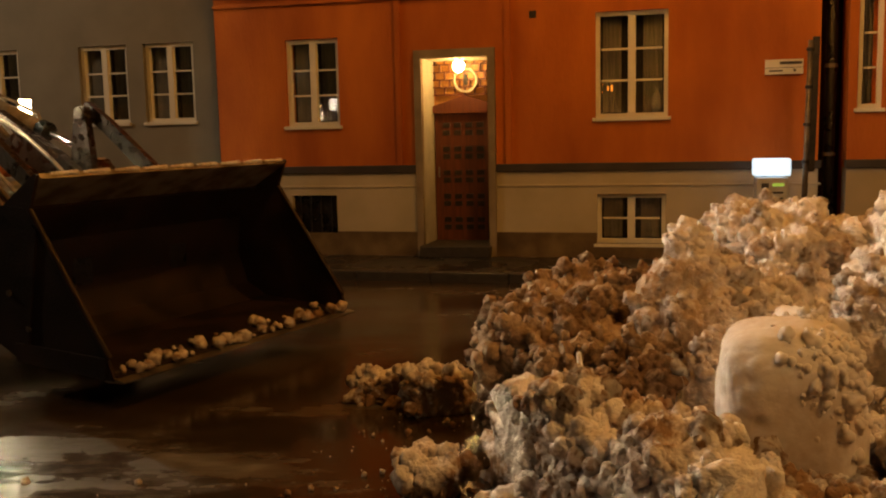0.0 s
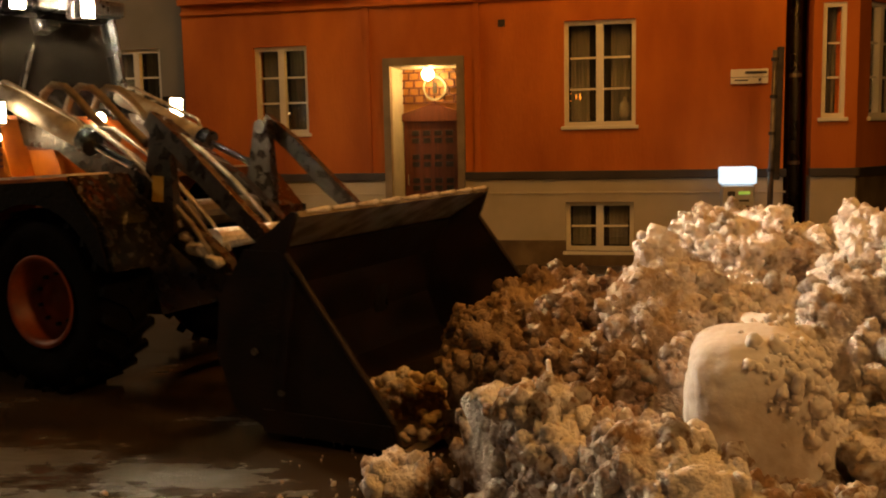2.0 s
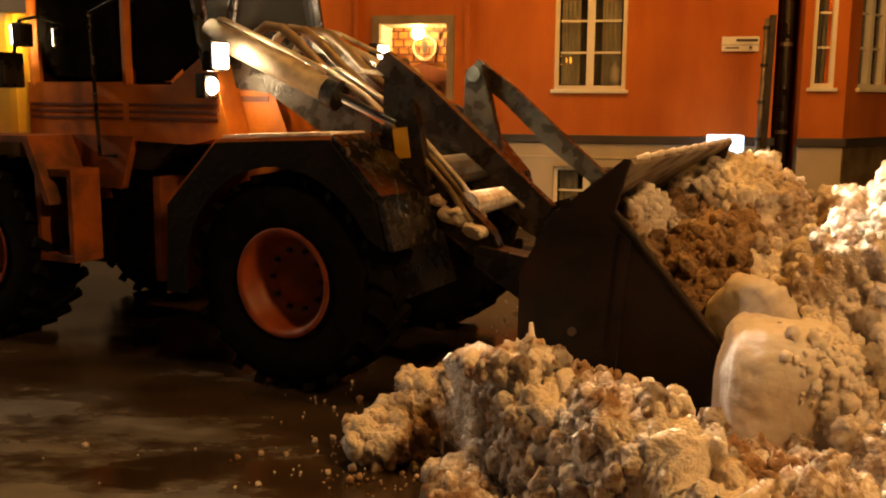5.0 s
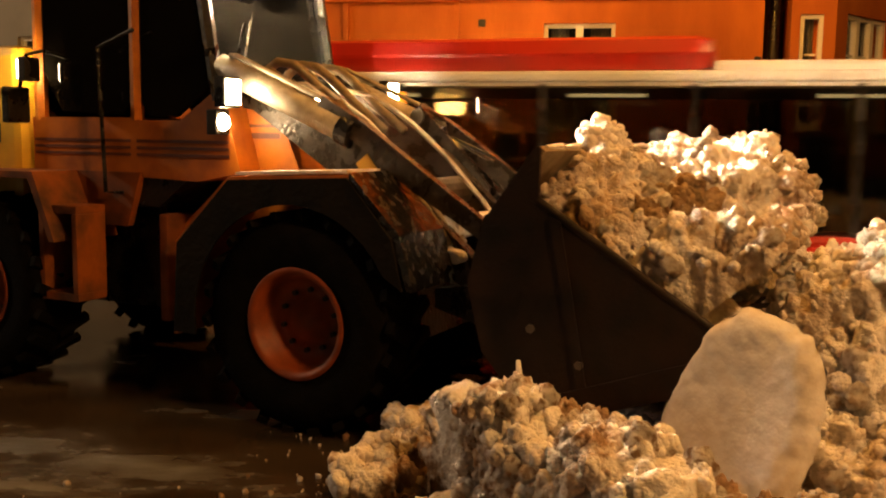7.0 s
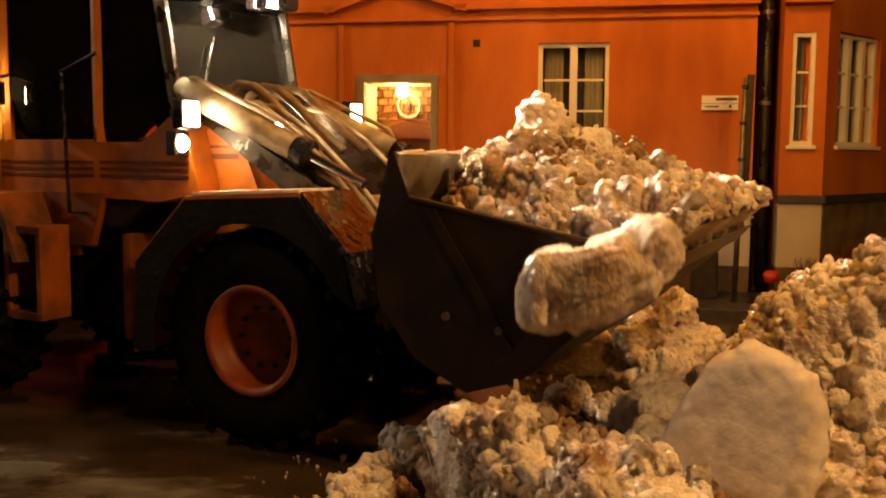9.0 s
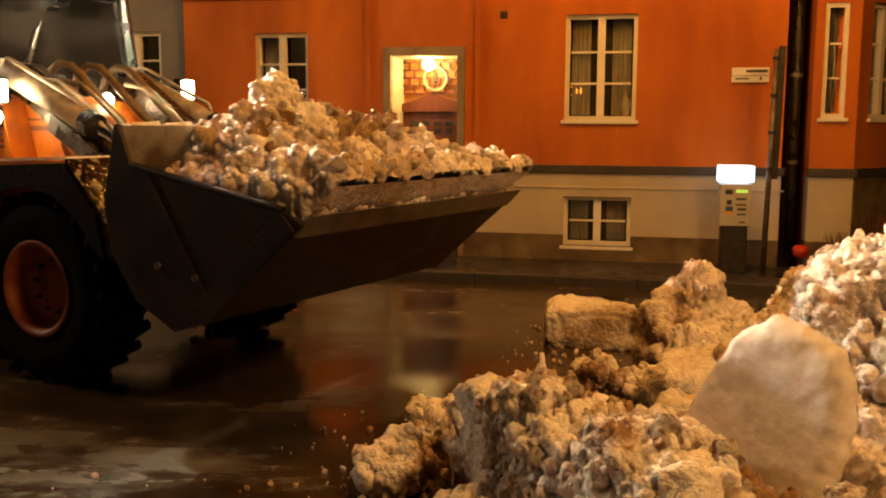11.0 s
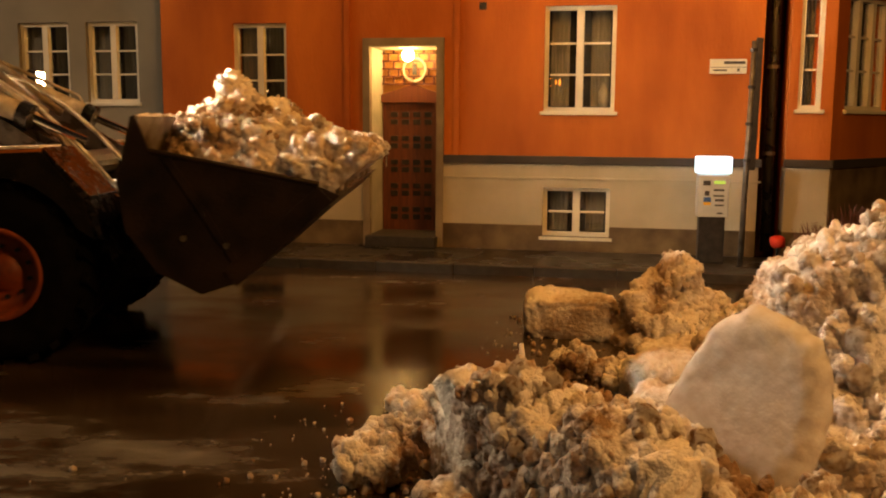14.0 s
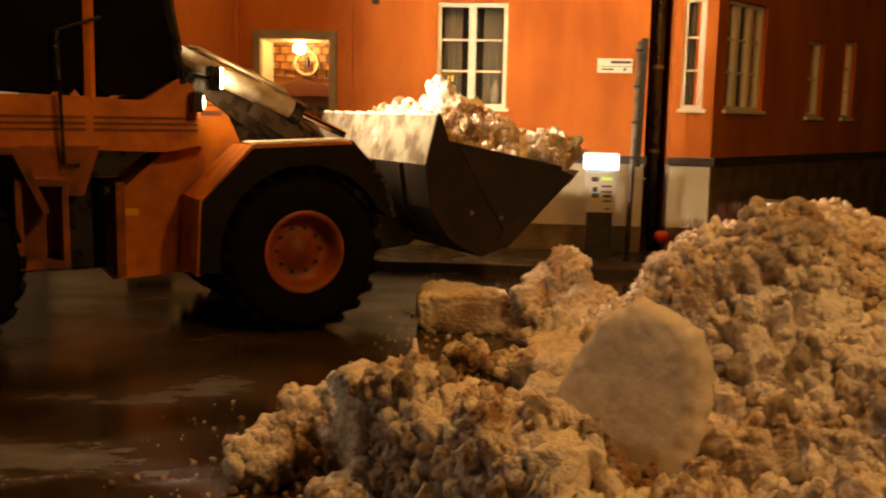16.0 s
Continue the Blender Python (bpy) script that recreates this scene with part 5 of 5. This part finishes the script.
def snow_motions():
    def in_bucket(t, x, y, z, rz=0.0):
        """A pose in the bucket's upright space, carried by the machine."""
        _, hx, hy, h = at_time(HUBS, t)
        _, bx, bz, c = at_time(BUCKET, t)
        return base_pose(hx, hy, h) @ pose(bx + x, y, bz + z, 0, 0, rz)
    times = [7.6, 8.0, 8.5, 9.0, 9.7, 10.6, 11.5, 12.0, 12.5, 13.0, 13.5, 14.0, 14.5, 15.0, 15.5, 16.0]
    end = in_bucket(8.0, 0, 0, 0)
    rest = Matrix.Translation((0, 0, -0.85)) @ end
    walk(load, [(0.0, Matrix.Translation(FWD * 0.4 + LEFT * 0.2) @ rest), (4.5, Matrix.Translation(FWD * 0.42 + LEFT * 0.2) @ rest), (6.5, Matrix.Translation(FWD * 0.40 + Vector((0, 0, -0.28))) @ end), (7.0, Matrix.Translation(FWD * 0.26 + Vector((0, 0, -0.14))) @ end)] + [(t, in_bucket(t, 0.06, 0, 0.05)) for t in times])
    fr = pose(0.84, 6.31, 0.42, 0, 0, -28)
    walk(front, [(0.0, fr), (2.3, fr), (4.0, pose(1.60, 6.03, 0.60, 0, 10, -28)), (6.5, in_bucket(6.5, 0.45, -0.1, 0.48)), (7.0, in_bucket(7.0, 0.35, -0.1, 0.62))] + [(t, in_bucket(t, 0.12, -0.1, 0.84)) for t in times])
    md = pose(0.92, 5.52, 0.34, 0, 0, -28)
    walk(middle, [(0.0, md), (2.5, md), (4.0, pose(1.32, 5.42, 0.46, 0, 8, -28)), (6.5, in_bucket(6.5, 0.40, -0.55, 0.42)), (7.0, in_bucket(7.0, 0.30, -0.5, 0.52))] + [(t, in_bucket(t, 0.15, -0.45, 0.66)) for t in times])
    pk = pose(2.32, 7.2, 0.78, 0, 0, 10)
    walk(peak, [(0.0, pk), (3.8, pk), (6.5, pose(2.25, 6.7, 1.3, 0, 0, 10)), (7.0, pose(2.05, 6.3, 1.38, 0, 0, 10)), (7.5, pose(1.85, 6.1, 1.5, 0, 0, 10))] + [(t, in_bucket(t, 0.12, -0.45, 0.84, 38)) for t in times])
    sh = pose(3.35, 6.7, 0.85, 0, 0, 15)
    walk(shoved, [(0.0, sh), (3.2, sh), (4.5, pose(3.55, 6.6, 0.88, 0, 4, 12)), (6.5, pose(3.8, 6.45, 0.8, 0, 10, 6)), (8.5, pose(4.1, 6.3, 0.40, 0, 14, 0)), (16.0, pose(4.1, 6.3, 0.40, 0, 14, 0))])
    for ob, ax, ay, bx, by, z in ((pushed[0], -0.60, 6.6, -0.04, 5.22, 0.08), (pushed[1], -0.20, 6.4, 0.12, 5.5, 0.11)):
        a, b = pose(ax, ay, z), pose(bx, by, z, 0, 0, 40)
        walk(ob, [(0.0, a), (1.7, a), (2.4, pose((ax + bx) / 2 + 0.05, (ay + by) / 2, z + 0.05, 0, 10, 20)), (3.2, b), (16.0, b)])
    stood = pose(1.66, 4.68, 0.48, -4, 2, -68)
    shoved_over = pose(1.45, 3.98, 0.60, -12, 20, -52)
    walk(slab, [(0.0, stood), (4.0, stood), (6.5, pose(1.50, 4.14, 0.66, -12, 14, -56)), (8.6, shoved_over), (16.0, shoved_over)])
    cut = pose(1.50, 4.28, 0.47, 4, -6, -18)
    low = pose(1.84, 4.46, 0.20, 6, 4, -18)
    walk(smooth_block, [(0.0, cut), (1.8, cut), (3.0, pose(1.58, 4.28, 0.46, 4, -6, -18)), (4.0, pose(1.67, 4.28, 0.45, 4, -4, -18)), (5.4, pose(1.78, 4.40, 0.30, 6, 0, -18)), (6.5, pose(1.84, 4.52, 0.22, 6, 2, -18)), (8.6, low), (16.0, low)])
    lie = pose(1.0, 4.22, 0.40, 0, 6, -20)
    buried = pose(1.75, 5.4, 0.2)
    walk(fallen, [(0.0, buried), (4.0, buried), (6.5, pose(1.6, 5.3, 0.45)), (7.5, in_bucket(7.5, 0.55, -1.0, 0.72)), (8.4, in_bucket(8.4, 0.60, -1.05, 0.85)), (8.7, pose(1.12, 4.86, 1.45, 0, -8, -25)),
                  (9.0, pose(0.98, 4.60, 1.32, 0, -20, -25)), (9.2, pose(1.02, 4.50, 0.85, 0, -10, -25)), (9.4, pose(1.1, 4.42, 0.3, 0, 4, -22)), (9.55, lie), (16.0, lie)])


# ---- moving things ----
HUBS = [(0.0, -5.30, 8.20, -28), (0.5, -4.66, 7.86, -28), (1.0, -4.06, 7.60, -28), (1.5, -3.55, 7.42, -28), (2.0, -3.05, 7.24, -28),
        (2.5, -2.50, 6.95, -28), (3.0, -1.96, 6.65, -28), (3.5, -1.53, 6.45, -28), (4.0, -1.19, 6.27, -28), (5.2, -0.88, 6.05, -28),
        (6.5, -0.76, 5.96, -28), (7.0, -0.72, 5.93, -28), (7.5, -0.77, 5.96, -28), (8.0, -0.86, 5.98, -28), (8.5, -0.93, 6.03, -28),
        (9.0, -1.00, 6.06, -28), (9.7, -1.40, 6.30, -29), (10.6, -2.60, 6.85, -30), (11.5, -3.23, 7.06, -29), (12.0, -3.60, 7.25, -26),
        (12.5, -3.85, 7.35, -22), (13.0, -3.90, 7.32, -17), (13.5, -3.70, 7.25, -10), (14.0, -3.17, 7.26, -2), (14.5, -2.52, 7.40, 8),
        (15.0, -1.63, 7.64, 16), (15.5, -0.77, 7.98, 19), (16.0, 0.03, 8.26, 20)]
BUCKET = [(0.0, 2.12, 0.42, -2), (0.5, 2.12, 0.34, -1), (1.0, 2.12, 0.25, 0), (3.0, 2.12, 0.21, 0), (4.0, 2.10, 0.23, 1), (5.2, 1.90, 0.34, 5), (6.5, 1.70, 0.47, 11),
          (7.0, 1.66, 0.51, 20), (7.5, 1.66, 0.56, 31), (8.0, 1.64, 0.60, 41), (8.5, 1.64, 0.63, 42), (9.0, 1.64, 0.66, 42), (16.0, 1.64, 0.66, 42)]


def base_pose(x, y, h):
    a = radians(h)
    return pose(x - 1.2 * math.sin(a), y + 1.2 * math.cos(a), 0, 0, 0, h)


def at_time(rows, t):
    for a, b in zip(rows, rows[1:]):
        if t <= b[0]:
            k = (t - a[0]) / (b[0] - a[0])
            return [p + (q - p) * k for p, q in zip(a, b)]
    return list(rows[-1])


def bar_pose(p, q):
    """The pose that lays a bar, built along x, from p to q (x, z)."""
    return pose(p[0], 0, p[1], 0, -math.degrees(math.atan2(q[1] - p[1], q[0] - p[0])), 0)


def motions():
    walk(loader, [(t, base_pose(x, y, h)) for t, x, y, h in HUBS])
    # wheels roll as far as the machine drives
    gone, rows = 0.0, [(HUBS[0][0], 0.0)]
    for a, b in zip(HUBS, HUBS[1:]):
        ahead = math.cos(radians(a[3])) * (b[1] - a[1]) + math.sin(radians(a[3])) * (b[2] - a[2])
        n = 4
        for k in range(1, n + 1):
            rows.append((a[0] + (b[0] - a[0]) * k / n, gone + ahead * k / n))
        gone += ahead
    for w in WHEELS:
        walk(w, [(t, pose(*w.location, 0, math.degrees(d / TYRE_R), 0)) for t, d in rows])
    walk(bucket, [(t, pose(x, 0, z, 0, -c, 0)) for t, x, z, c in BUCKET])
    times = sorted({r[0] for r in BUCKET})
    boom_rows, lever_rows, link_rows, ram_rows = [], [], [], []
    for t in times:
        _, x, z, c = at_time(BUCKET, t)
        pin = (x - 0.22 * math.cos(radians(c)) - 0.34 * math.sin(radians(c)), z - 0.22 * math.sin(radians(c)) + 0.34 * math.cos(radians(c)))
        reach = math.dist(pin, BOOM_PIVOT)
        slide = min(0.0, reach - 3.02) * 0.75
        foot = [p + (q - p) * slide / reach for p, q in zip(BOOM_PIVOT, pin)]
        turn = math.atan2(pin[1] - BOOM_PIVOT[1], pin[0] - BOOM_PIVOT[0]) - math.atan2(-1.45, 2.5)
        boom_rows.append((t, pose(foot[0], 0, foot[1], 0, -math.degrees(turn), 0)))
        top = (x - 0.25 * math.cos(radians(c)) - 0.95 * math.sin(radians(c)), z - 0.25 * math.sin(radians(c)) + 0.95 * math.cos(radians(c)))
        mid = (foot[0] + 1.5 * math.cos(turn) + 0.72 * math.sin(turn), foot[1] + 1.5 * math.sin(turn) - 0.72 * math.cos(turn))
        # lever top so that the link, 1.38 long, just reaches the bucket
        r, d = 0.70, math.dist(mid, top)
        k = max(-1, min(1, (r * r + d * d - 1.38 ** 2) / (2 * r * d)))
        ang = math.atan2(top[1] - mid[1], top[0] - mid[0]) + math.acos(k)
        head = (mid[0] + r * math.cos(ang), mid[1] + r * math.sin(ang))
        lever_rows.append((t, pose(mid[0], 0, mid[1], 0, 90 - math.degrees(ang), 0)))
        link_rows.append((t, bar_pose(head, top)))
        ram_rows.append((t, bar_pose((-0.95, 2.36), (mid[0] + 0.1, mid[1] + 0.25))))
    walk(boom, boom_rows)
    for ob in levers:
        walk(ob, lever_rows)
    for ob in links:
        walk(ob, link_rows)
    for ob in rams:
        walk(ob, ram_rows)
    walk(bus, [(0.0, pose(26.0, 1.9, 0, 0, 0, 160)), (4.0, pose(13.0, 5.6, 0, 0, 0, 162)), (6.0, pose(3.9, 9.4, 0, 0, 0, 158)), (6.5, pose(1.0, 10.6, 0, 0, 0, 159)), (7.0, pose(-1.8, 11.4, 0, 0, 0, 162)), (7.5, pose(-4.6, 12.0, 0, 0, 0, 164)),
               (8.0, pose(-7.9, 12.7, 0, 0, 0, 166)), (8.5, pose(-10.7, 13.3, 0, 0, 0, 167)), (9.0, pose(-14.0, 14.1, 0, 0, 0, 167)), (11.0, pose(-28.0, 17.3, 0, 0, 0, 167)), (16.0, pose(-60.0, 24.7, 0, 0, 0, 167))])
    snow_motions()


motions()
